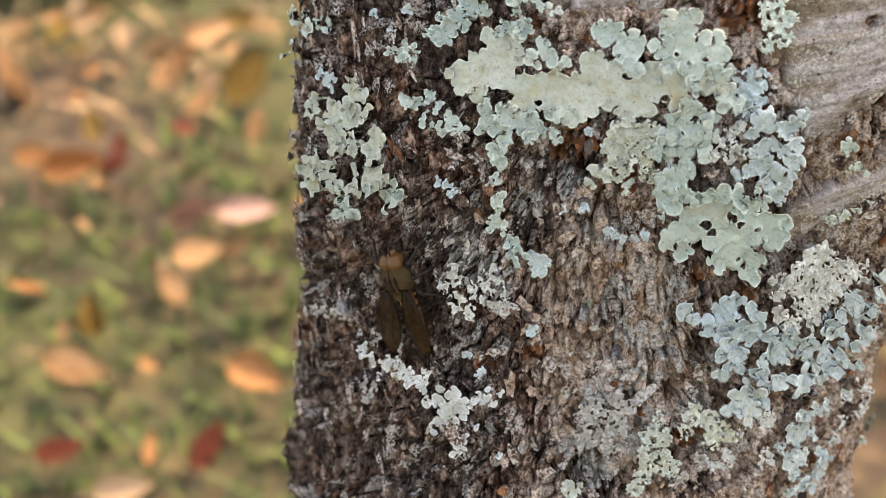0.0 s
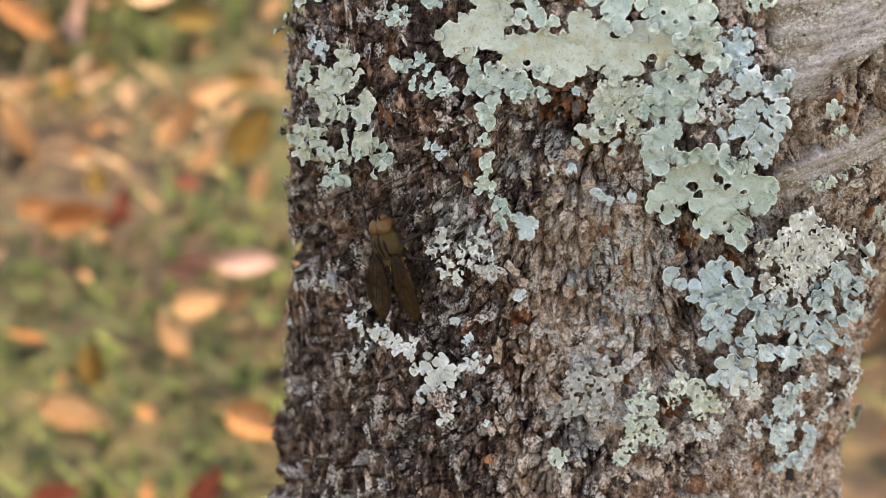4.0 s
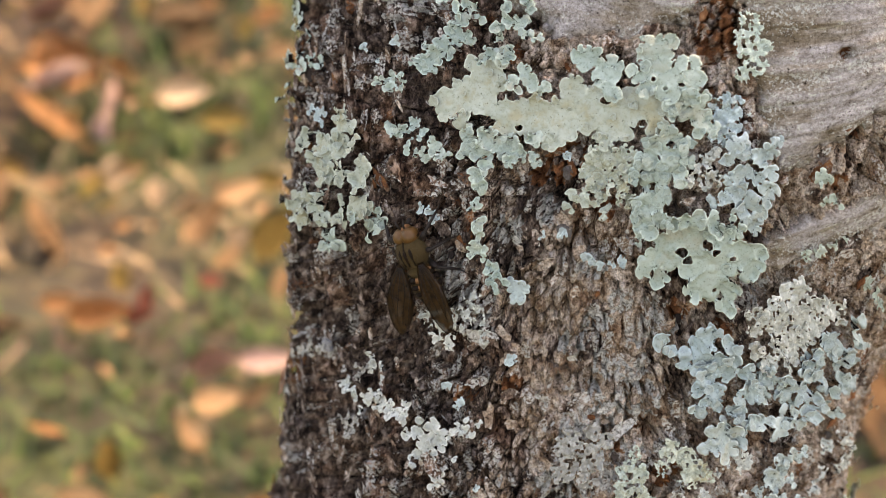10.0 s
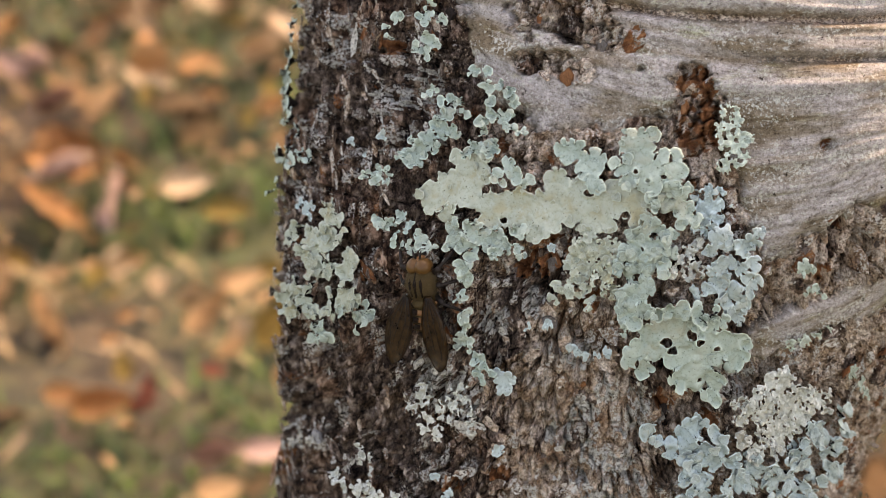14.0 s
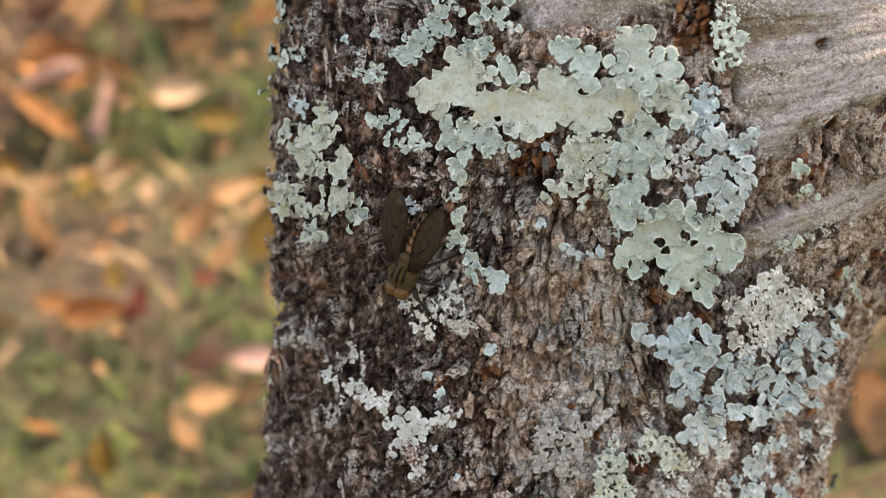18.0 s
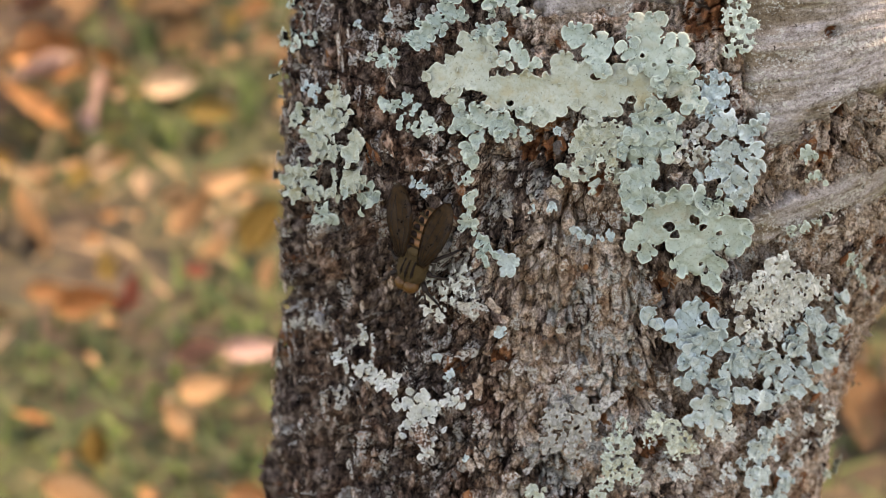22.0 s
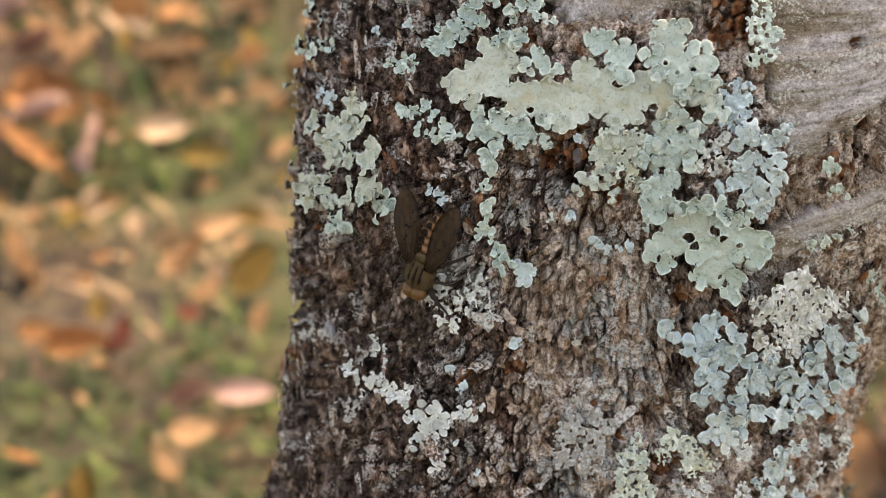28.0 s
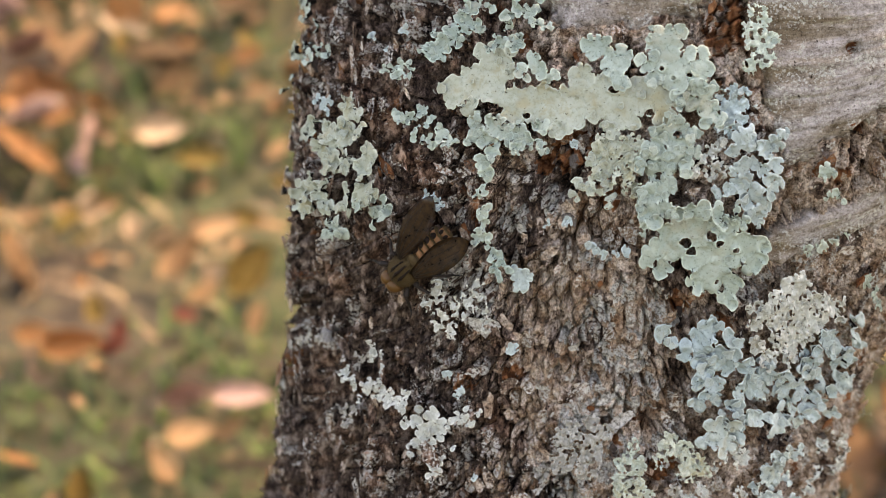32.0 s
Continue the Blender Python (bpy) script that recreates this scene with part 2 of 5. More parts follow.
def lichen_material(name, low, high, old):
    m, nodes, links, shader = material(name)
    wide, fine, tiny = noise_node(nodes, links, 130, 4), noise_node(nodes, links, 1500, 6, 0.65), noise_node(nodes, links, 3600, 3)
    c = ramp(nodes, links, wide, [(0.34, old), (0.46, low), (0.66, high)])
    c = mix(nodes, links, 0.8, c, ramp(nodes, links, fine, [(0.32, (0.66, 0.67, 0.63)), (0.5, (1, 1, 1))]), "MULTIPLY")
    c = mix(nodes, links, 1.0, c, ramp(nodes, links, tiny, [(0.26, (0.35, 0.33, 0.28)), (0.31, (1, 1, 1))]), "MULTIPLY")
    at = nodes.new("ShaderNodeAttribute")
    at.attribute_name = "brim"
    sep = nodes.new("ShaderNodeSeparateColor")
    links.new(at.outputs["Color"], sep.inputs["Color"])
    worn = ramp(nodes, links, noise_node(nodes, links, 300, 5, 0.7), [(0.44, (0, 0, 0)), (0.58, (0.8, 0.8, 0.8))])
    worn = mix(nodes, links, 1.0, worn, sep.outputs["Green"], "MULTIPLY")
    c = mix(nodes, links, worn, c, tuple(0.92 * k for k in old))
    dots = ramp(nodes, links, noise_node(nodes, links, 1900, 2), [(0.285, (0.16, 0.14, 0.11)), (0.315, (1, 1, 1))])
    c = mix(nodes, links, 1.0, c, dots, "MULTIPLY")
    # red lightens the margin: light caught by curled edges, put into the colour
    c = mix(nodes, links, sep.outputs["Red"], c, tuple(min(0.8, 1.36 * k) for k in high))
    info = nodes.new("ShaderNodeObjectInfo").outputs["Random"]
    c = mix(nodes, links, 1.0, c, ramp(nodes, links, info, [(0, (0.86, 0.91, 0.93)), (0.5, (0.97, 0.98, 0.97)), (1, (1.05, 1.03, 1.0))]), "MULTIPLY")
    links.new(c, shader.inputs["Base Color"])
    shader.inputs["Roughness"].default_value = 0.8
    shader.inputs["Specular IOR Level"].default_value = 0.18
    bump(nodes, links, fine, shader, 0.45, 0.0003)
    return m


def flake_material():
    m, nodes, links, shader = material("loose_bark")
    fine, mid = noise_node(nodes, links, 4.5, 7, 0.72), noise_node(nodes, links, 1.6, 5, 0.7)
    info = nodes.new("ShaderNodeObjectInfo").outputs["Random"]
    c = ramp(nodes, links, info, [(0, (0.045, 0.033, 0.028)), (0.5, (0.10, 0.077, 0.065)), (0.76, (0.20, 0.175, 0.155)), (0.92, (0.40, 0.39, 0.37)), (0.975, (0.30, 0.13, 0.06))], "CONSTANT")
    c = mix(nodes, links, 0.9, c, ramp(nodes, links, fine, [(0.32, (0.4, 0.38, 0.36)), (0.52, (1, 1, 1)), (0.7, (1.5, 1.48, 1.45))]), "MULTIPLY")
    links.new(c, shader.inputs["Base Color"])
    shader.inputs["Roughness"].default_value = 0.85
    shader.inputs["Specular IOR Level"].default_value = 0.1
    bump(nodes, links, fine, shader, 0.9, 0.0006)
    return m


BARK = bark_material()
FLAKE = flake_material()
GREEN = lichen_material("pale_green_lichen", (0.375, 0.45, 0.375), (0.48, 0.56, 0.475), (0.41, 0.43, 0.335))
OLIVE = lichen_material("olive_stained_lichen", (0.42, 0.45, 0.35), (0.49, 0.535, 0.44), (0.42, 0.385, 0.24))
BLUE_GREY = lichen_material("blue_grey_lichen", (0.39, 0.465, 0.43), (0.50, 0.585, 0.56), (0.41, 0.44, 0.37))
ASHEN = lichen_material("ashen_lichen", (0.46, 0.475, 0.415), (0.58, 0.60, 0.535), (0.42, 0.40, 0.32))
DUSKY = lichen_material("dusky_lichen", (0.27, 0.255, 0.215), (0.40, 0.39, 0.34), (0.20, 0.175, 0.14))
UNDERSIDE = plain("black_underside", (0.025, 0.020, 0.017), 0.8, 0.3, 900, 0.4, shine=0.05)

# ---- the trunk ----
ALONG = np.array([-700, -300, -120, -62, -42, -17, 0, 20, 40, 80, 120, 160.0])
EDGE_L = np.array([-75, -56, -42, -38.5, -36.2, -31.5, -32, -32.2, -29.3, -24, -20, -14.0])
EDGE_R = np.array([110, 95, 86, 86, 90, 96, 106, 128, 165, 225, 235, 200.0])
FRONT = np.array([10, 5, 2, 3, 4, 11, 20, 30, 36, 44, 46, 34.0])
DEEP = np.array([85, 75, 66, 64, 64, 65, 65, 68, 70, 75, 76, 62.0])


def eased(v, table):
    return sum(np.interp(v + d, ALONG, table) for d in np.arange(-4, 5) * 2.5) / 9


def core(turn, v):
    """The trunk's smooth form: turn 0 is its left side, pi/2 the near face."""
    left, right, front, deep = (eased(v, table) for table in (EDGE_L, EDGE_R, FRONT, DEEP))
    u = (left + right) / 2 - (right - left) / 2 * np.cos(turn)
    away = u - 80 + 0.45 * (v - 40)
    drop = np.minimum(0.42 * np.log1p(np.exp(np.clip(away / 3.0, -30, 30))) * 3.0, 40) * (np.sin(turn) > 0) * np.clip(np.sin(turn) * 2, 0, 1) * step(v, 5, 40)
    return np.stack([u, v + 0 * turn, front - deep + deep * np.sin(turn) - drop], -1)


def outward(turn, v):
    a = core(turn + 0.002, v) - core(turn - 0.002, v)
    b = core(turn, v + 0.2) - core(turn, v - 0.2)
    n = np.cross(a, b)
    return n / np.linalg.norm(n, axis=-1, keepdims=True)


def turn_of(u, v):
    left, right = eased(v, EDGE_L), eased(v, EDGE_R)
    return np.arccos(np.clip(((left + right) / 2 - u) / ((right - left) / 2), -0.995, 0.995))


def spot(u, v, x, y, r, seed):
    d = np.hypot(u - x, v - y) + r * 0.9 * (layers(u / 2.2, v / 2.2, seed, 3) - 0.5)
    return 1 - step(d, r * 0.8, r)


def smooth_part(u, v, soft=0.0):
    """How far the young smooth bark of the limb's collar has taken over from the scaly bark."""
    line = np.interp(u, [-5, 4, 7.6, 9.6, 20, 44, 52, 57, 60, 64, 70, 86, 130], [90, 80, 65, 55, 46, 44, 44, 35, 25, 19.5, 22.5, 30, 42])
    wob = 9.0 * (layers(u / 5, v / 5, 71, 4) - 0.5)
    band = np.exp(-(((v - np.interp(u, [58, 64, 90, 120], [3, 5, 15, 30])) / 3.8) ** 2)) * step(u, 57, 63)
    scar = np.maximum(spot(u, v, 50.0, 39.5, 6.0, 701), np.maximum(spot(u, v, 50.0, 46.5, 5.2, 702), spot(u, v, 49.5, 52.5, 4.4, 712)))
    for k, (x, y, r) in enumerate(((22, 68, 6.0), (29, 66, 6.5), (34, 62, 3.5), (20, 57.5, 3.0), (25, 56.5, 3.4), (30, 55, 2.6))):
        scar = np.maximum(scar, spot(u, v, x, y, r, 703 + k))
    young = step(v - line + wob, -0.4 - soft, 0.6 + soft) * step(u, 3 - soft, 9 + soft) * (1 - scar)
    return np.maximum(young, step(band + 0.1 * wob, 0.35, 0.6))


CORK = [(54.8, -10.6, 2.2), (35.0, -33.2, 1.2), (39.0, -28.6, 1.4), (50.3, 46.0, 4.6), (50.6, 42.0, 4.0), (49.8, 51.5, 3.8), (-6.8, 63.0, 1.8), (73.8, 40.2, 1.1), (23.0, 21.5, 4.2), (30.5, 12.5, 2.6), (18.0, 19.0, 2.2),
        (44.5, -38.5, 3.0), (39.0, 60.3, 2.4), (46.0, -7.0, 3.0), (74.0, 17.5, 2.0), (76.0, 26.0, 1.8), (-31, -18, 1.6), (5, -22, 2.2), (14, -20, 2.5)]
CRUST = [(3, -3, 6.5), (7, -7, 5.0), (0.5, 1.5, 4.0), (-2, 55, 4.0), (-8, 52, 3.5), (-12, 66, 3.0), (33, -27, 5.5), (36, -38, 7.0),
         (40, -24, 4.5), (29, 2, 3.4), (46, -35, 5.0), (26, -44, 5.0), (70, 4, 3.0), (58, -2, 6.0), (12, 9, 3.5), (-14, 17, 3.0), (30, -9, 3.5), (25, -14, 3), (37, -18, 4), (20, 12, 3),
         (31.5, -16.8, 2.8), (29.4, -22.4, 2.6), (37.8, -10.8, 3.4), (40.8, -5.9, 3.2), (44.9, -9.2, 2.8), (34.2, -3.7, 2.5), (25.2, -29.1, 3.3), (36.2, -28.0, 3.3), (20.9, -40.4, 3.1)]


def ring_of(u, v):
    """The smooth bark's growth rings, which sweep up round the side limb's foot."""
    high = step(v, 24, 62)
    return v - 0.011 * np.clip(u - 58, 0, 45) ** 2 * (1 - high) - 0.0035 * (u - 73) ** 2 * high


def scales(u, s, v):
    """Height of the bark over the core in mm, and the four channels of its look."""
    smooth = smooth_part(u, v)
    warp_s = s + 2.6 * (layers(s / 6, v / 6, 5, 3) - 0.5)
    warp_v = v + 2.6 * (layers(s / 6, v / 6, 9, 3) - 0.5)
    left = 1 - step(u, -24, 0)
    furrow = layers(warp_s / 4.2, warp_v / 17.0, 21, 3)
    furrow = 1 - np.abs(2 * furrow - 1) * 2.4
    f1, f2, who, wx, wy = cells(warp_s / 2.6, warp_v / 3.7, 31)
    lean = (hashed(np.floor(who * 9999), who * 0, 3) - 0.5) * wx + (hashed(np.floor(who * 7777), who * 0, 4) - 0.5) * wy
    plate = 1.5 * (who - 0.5) + 1.9 * lean - 3.3 * (1 - step(f2 - f1, 0.03, 0.17))
    g1, g2, whom, _, _ = cells(warp_s / 0.95 + 40, warp_v / 1.25, 47)
    chip = 0.45 * (whom - 0.5) - 0.35 * (1 - step(g2 - g1, 0.05, 0.25))
    fine = layers(s / 0.8, v / 0.8, 61, 3) - 0.5
    swell = 2.0 * (layers(s / 22, v / 26, 77, 2) - 0.5)
    fibre = np.abs(2 * layers((warp_s + 0.5 * warp_v) / 2.0, (warp_v - 0.5 * warp_s) / 5.0, 65, 3) - 1)
    swirl_s = s + 7.0 * (layers(s / 5, v / 5, 151, 2) - 0.5)
    swirl_v = v + 7.0 * (layers(s / 5, v / 5, 155, 2) - 0.5)
    swirl = np.abs(2 * layers(swirl_s / 3.4, swirl_v / 4.6, 159, 3) - 1)
    calm = 1 - 0.75 * step(u, 4, 24) * step(layers(s / 9, v / 9, 103, 3), 0.38, 0.54)
    rough = swell + calm * (1.9 * (0.30 - fibre) + 2.2 * (swirl - 0.22) - (2.8 + 3.4 * left) * np.clip(furrow, 0, 1) + plate) + chip + 0.55 * fine
    ring = ring_of(u, v)
    fold = layers(ring / 3.0 + 0.25 * layers(u / 8, v / 8, 83, 2), u / 60, 85, 3) - 0.5
    crease = np.exp(-((ring - 62.6 - 0.03 * (u - 60)) / 0.9) ** 2) + 0.8 * np.exp(-((ring - 55.5) / 0.8) ** 2) * step(u, 48, 70)
    young = -0.5 + 2.3 * fold - 2.2 * crease + 0.25 * fine * step(layers(s / 9, v / 9, 87, 2), 0.4, 0.6)
    for x, y, r in ((73.8, 40.2, 1.3), (61.0, 67, 0.5), (40.0, 55.0, 0.6)):
        young = young - 3.0 * np.exp(-((np.hypot(u - x, (v - y) * 1.3) / r) ** 2))
    blend = smooth_part(u, v, 3.0)
    high = 1.3 * rough * (1 - blend) + young * blend
    crust = np.zeros_like(u)
    for k, (x, y, r) in enumerate(CRUST):
        crust = np.maximum(crust, spot(u, v, x, y, r, 100 + k))
    flecks = step(layers(s / 1.1, v / 1.1, 91, 3) + 0.16 * plate, 0.52, 0.60)
    some = step(layers(s / 11, v / 11, 93, 2), 0.40, 0.62)
    crust = np.maximum(crust * step(layers(s / 0.9, v / 0.9, 95, 3), 0.40, 0.52), 0.75 * flecks * (0.06 + 0.6 * some) * (1 - smooth))
    tops = 0.62 * step(who, 0.62, 0.66) * step(f2 - f1, 0.10, 0.22) * step(layers(s / 8, v / 8, 94, 2), 0.40, 0.55)
    crust = np.maximum(crust, tops * (1 - smooth))
    cork = np.zeros_like(u)
    for k, (x, y, r) in enumerate(CORK):
        cork = np.maximum(cork, spot(u, v, x, y, r, 140 + k))
    cork = np.maximum(cork * step(whom, 0.15, 0.45), 0.7 * step(who, 0.955, 0.975) * (1 - smooth) * step(layers(s / 14, v / 14, 97, 2), 0.48, 0.6))
    dust = step(u, -4, 20) * (1 - smooth) * step(layers(s / 7, v / 7, 99, 4) + 0.13 * step(u, 8, 26), 0.42, 0.53) * 0.95
    dust = np.maximum(dust, np.clip(crease, 0, 1) * smooth * 0.7)
    high = high + 0.18 * crust - 0.8 * cork * (1 - step(fine, -0.2, 0.2))
    return high, np.stack([crust * (1 - cork), cork, smooth * (1 - 0.85 * np.clip(crease, 0, 1)), dust], -1)


def on_trunk(u, v, lift=0.0, turn=None):
    """A place on the trunk, in its frame, with a frame whose z is the way out."""
    t = turn_of(np.array([float(u)]), np.array([float(v)])) if turn is None else np.array([float(turn)])
    p, n = core(t, np.array([float(v)]))[0], outward(t, np.array([float(v)]))[0]
    z = Vector(n)
    y = (Vector((0, 1, 0)) - z * z.y).normalized()
    x = y.cross(z)
    m = Matrix((x, y, z)).transposed().to_4x4()
    m.translation = (Vector(p) + z * lift) * MM
    return m


def build_tree():
    tree = tagged(new("tree"), "leaning grey-brown tree trunk with scaly bark and a limb", "tree")
    tree.matrix_world = Matrix.Translation((TRUNK @ Vector((0.02, -0.66, -0.06)))) 
    inverse = tree.matrix_world.inverted()
    front = np.linspace(-0.2, 3.42, 800)
    back = np.linspace(3.42, 2 * math.pi - 0.2, 60)[1:-1]
    turns = np.r_[front, back]
    rows = np.r_[np.linspace(-760, -64, 60), np.linspace(-62, 80, 475), np.linspace(81, 150, 40)]
    turn, v = np.meshgrid(turns, rows)
    p = core(turn, v)
    s = p[..., 0] + np.where(np.cos(turn) > 0, 1, -1) * (p[..., 2] - eased(v, FRONT))
    high, kinds = scales(p[..., 0], s, v)
    flow = np.stack([s, ring_of(p[..., 0], v), 0 * s, 0 * s + 1000], -1) * MM
    p = p + outward(turn, v) * high[..., None]
    n, k = turn.shape
    i = np.arange(n * k).reshape(n, k)
    j = np.roll(i, -1, axis=1)
    quads = np.stack([i[:-1], j[:-1], j[1:], i[1:]], -1).reshape(-1, 4)
    trunk = part("trunk", from_arrays("trunk", p.reshape(-1, 3) * MM, quads, True, {"kinds": kinds.reshape(-1, 4), "flow": flow.reshape(-1, 4)}), BARK, tree, "scaly dark bark with pale crusts and a smooth grey collar", inverse @ TRUNK)
    for label, a, b, ra, rb, bend in (("rising limb", (12, 105, -28), (-60, 900, -90), 52, 26, 40), ("side limb", (150, 95, -26), (760, 470, 60), 66, 30, 60)):
        a, b = np.array(a, float), np.array(b, float)
        f, w = np.meshgrid(np.linspace(0, 1, 90), np.linspace(0, 2 * math.pi, 121)[:-1], indexing="ij")
        axis = (b - a) / np.linalg.norm(b - a)
        side = np.cross(axis, (0, 0, 1.0))
        side /= np.linalg.norm(side)
        up = np.cross(side, axis)
        r = ra + (rb - ra) * f + 3 * (layers(f * 14, w * 3, 201, 3) - 0.5)
        q = a + (b - a) * f[..., None] + up * (bend * np.sin(f * math.pi))[..., None] + (side * np.cos(w)[..., None] + up * np.sin(w)[..., None]) * r[..., None]
        n, k = f.shape
        i = np.arange(n * k).reshape(n, k)
        j = np.roll(i, -1, axis=1)
        quads = np.stack([i[:-1], j[:-1], j[1:], i[1:]], -1).reshape(-1, 4)
        look_of = np.stack([0 * f, 0 * f, 0 * f + 1, 0.3 * layers(f * 30, w, 211, 2)], -1)
        part("limb", from_arrays("limb", q.reshape(-1, 3) * MM, quads, True, {"kinds": look_of.reshape(-1, 4), "flow": np.stack([w * ra, f * 900, 0 * f, 0 * f], -1).reshape(-1, 4) * MM}), BARK, tree, "smooth grey " + label, inverse @ TRUNK)
    return tree, trunk


tree, trunk = build_tree()

# ---- lichens ----
def thallus(discs, which, seed, notch=1.0, lift=2.2, curl=0.8, step_mm=0.19, holes=0.2, slits=0.6, crumb=0.0, relief=1.0):
    """Leafy sheets over the bark, one mesh for each piece: a body of merged rounds (a negative radius is a gap),
    edged with round lobes that slits divide, each lobe at its own height with a thin rolled margin."""
    rng = np.random.default_rng(seed)
    u, v, r = np.array(discs).T
    turn = turn_of(u, v)
    way = core(turn + 0.01, v) - core(turn - 0.01, v)
    girth = (np.hypot(way[:, 0], way[:, 2]) / np.abs(way[:, 0])).clip(1, 2.6).mean()
    rounds = np.stack([u * girth, v, r], -1)
    solid, gaps = rounds[r > 0], rounds[r < 0]
    low, far = (solid[:, :2] - solid[:, 2:]).min(0) - 2, (solid[:, :2] + solid[:, 2:]).max(0) + 2
    along_u, along_v = np.arange(low[0], far[0], step_mm), np.arange(low[1], far[1], step_mm)
    u, v = np.meshgrid(along_u, along_v)
    wu, wv = u + 0.7 * (layers(u / 1.3, v / 1.3, seed, 3) - 0.5), v + 0.7 * (layers(u / 1.3, v / 1.3, seed + 5, 3) - 0.5)
    body = np.full(u.shape, 9.0)
    for x, y, r in solid:
        body = np.minimum(body, np.hypot(wu - x, wv - y) - r)
    gy, gx = np.gradient(body, step_mm)
    rim = np.argwhere(np.abs(body) < step_mm * 0.6)
    rim = rim[rng.permutation(len(rim))]
    lobes = []
    for i, j in rim:
        x, y, r = u[i, j], v[i, j], notch * rng.uniform(0.6, 1.3)
        if all((x - q[0]) ** 2 + (y - q[1]) ** 2 > (0.72 * (r + q[2])) ** 2 for q in lobes):
            lobes.append((x, y, r, gx[i, j], gy[i, j]))
    first, second, who = np.full(u.shape, 9.0), np.full(u.shape, 9.0), np.zeros(u.shape, int)
    for k, (x, y, r, nx, ny) in enumerate(lobes):
        i0, i1 = np.searchsorted(along_v, (y - r - 2.5, y + r + 2.5))
        j0, j1 = np.searchsorted(along_u, (x - r - 2.5, x + r + 2.5))
        box = (slice(i0, i1), slice(j0, j1))
        d = np.hypot(wu[box] - x + 0.7 * r * nx, wv[box] - y + 0.7 * r * ny) - r
        closer = d < first[box]
        second[box] = np.where(closer, first[box], np.minimum(second[box], d))
        who[box] = np.where(closer, k, who[box])
        first[box] = np.minimum(first[box], d)
    field = np.minimum(body + 0.1 * notch, first)
    apart = step(body, -1.3 * notch, -0.2 * notch)
    cut = step(grain(u / (1.6 * notch), v / (1.6 * notch), seed + 3), 0.42, 0.55)
    field = field + 2.0 * notch * slits * cut * apart * (1 - step(second - first, 0.02, 0.34))
    for x, y, r in gaps:
        field = np.maximum(field, -r - np.hypot(wu - x, (wv - y) * 1.25))
    gap = layers(u / 2.4, v / 2.4, seed + 9, 3)
    field = np.maximum(field, (holes - gap) * 7.0)
    if crumb:
        field = np.maximum(field, (crumb - layers(u / 0.7, v / 0.7, seed + 27, 3)) * 2.4)
    gy, gx = np.gradient(field, step_mm)
    size = np.maximum(gx**2 + gy**2, 0.25)
    inside = field < 0
    keep = inside[:-1, :-1].astype(int) + inside[1:, :-1] + inside[:-1, 1:] + inside[1:, 1:] > 1
    out = field > 0
    pull = np.clip(field, 0, step_mm * 1.6)
    u, v = np.where(out, u - pull * gx / size, u), np.where(out, v - pull * gy / size, v)
    inner = np.clip(-field, 0, 4)
    bold = hashed(who, 0 * who, seed + 21)
    tall = relief * np.clip(notch, 0.4, 1.4)
    rise = lift + (1.6 * (layers(u / 6.0, v / 6.0, seed + 17, 2) - 0.5) + apart * (1.3 * (bold - 0.4)) + 1.2 * (np.abs(2 * layers(u / 3.2, v / 3.2, seed + 25, 2) - 1) - 0.2) + 0.5 * (grain(u / 1.6, v / 1.6, seed + 19) - 0.5)) * tall + 1.6 * crumb * (grain(u / 0.55, v / 0.55, seed + 29) - 0.5)
    rise = rise + curl * np.exp(-((inner / 0.42) ** 2)) * (1.5 * hashed(who, 1 + 0 * who, seed + 22) - 0.35) - 0.25 * tall * np.exp(-inner / 0.16)
    turn = turn_of(u / girth, v)
    p, n = core(turn, v), outward(turn, v)
    top = (p + n * rise[..., None]).reshape(-1, 3)
    under = (p + n * (rise - 0.10 - 1.8 * step(inner, 0.7, 2.4))[..., None]).reshape(-1, 3)
    spot_of = np.where(keep, np.arange(1, keep.size + 1).reshape(keep.shape), 0)
    while True:
        was = spot_of
        for _ in range(4):
            wide = np.pad(spot_of, 1)
            near = np.maximum.reduce([wide[1:-1, 1:-1], wide[:-2, 1:-1], wide[2:, 1:-1], wide[1:-1, :-2], wide[1:-1, 2:]])
            spot_of = np.where(keep, near, 0)
        if (spot_of == was).all():
            break
    ids = np.arange(u.size).reshape(u.shape)
    corner = np.stack([ids[:-1, :-1], ids[:-1, 1:], ids[1:, 1:], ids[1:, :-1]], -1)
    made = []
    marks, counts = np.unique(spot_of[keep], return_counts=True)
    whole = marks[counts > 240]
    groups = [corner[spot_of == m] for m in whole]
    small = np.isin(spot_of, marks[(counts <= 240) & (counts > 5)])
    groups.append(corner[small])
    for faces in groups:
        if not len(faces):
            continue
        edges = np.concatenate([faces[:, [a, (a + 1) % 4]] for a in range(4)])
        code, back = edges[:, 0] * u.size + edges[:, 1], edges[:, 1] * u.size + edges[:, 0]
        line = edges[~np.isin(code, back)]
        wall = np.stack([line[:, 1], line[:, 0], line[:, 0] + u.size, line[:, 1] + u.size], -1)
        quads = np.concatenate([faces, faces[:, ::-1] + u.size, wall])
        used, flat = np.unique(quads, return_inverse=True)
        # painted highlight along the sheet's margin, strongest at its very edge
        pale = np.exp(-((np.concatenate([inner.ravel(), inner.ravel()])[used] / 0.2) ** 2)) * 0.85
        deep = np.concatenate([inner.ravel(), inner.ravel()])[used]
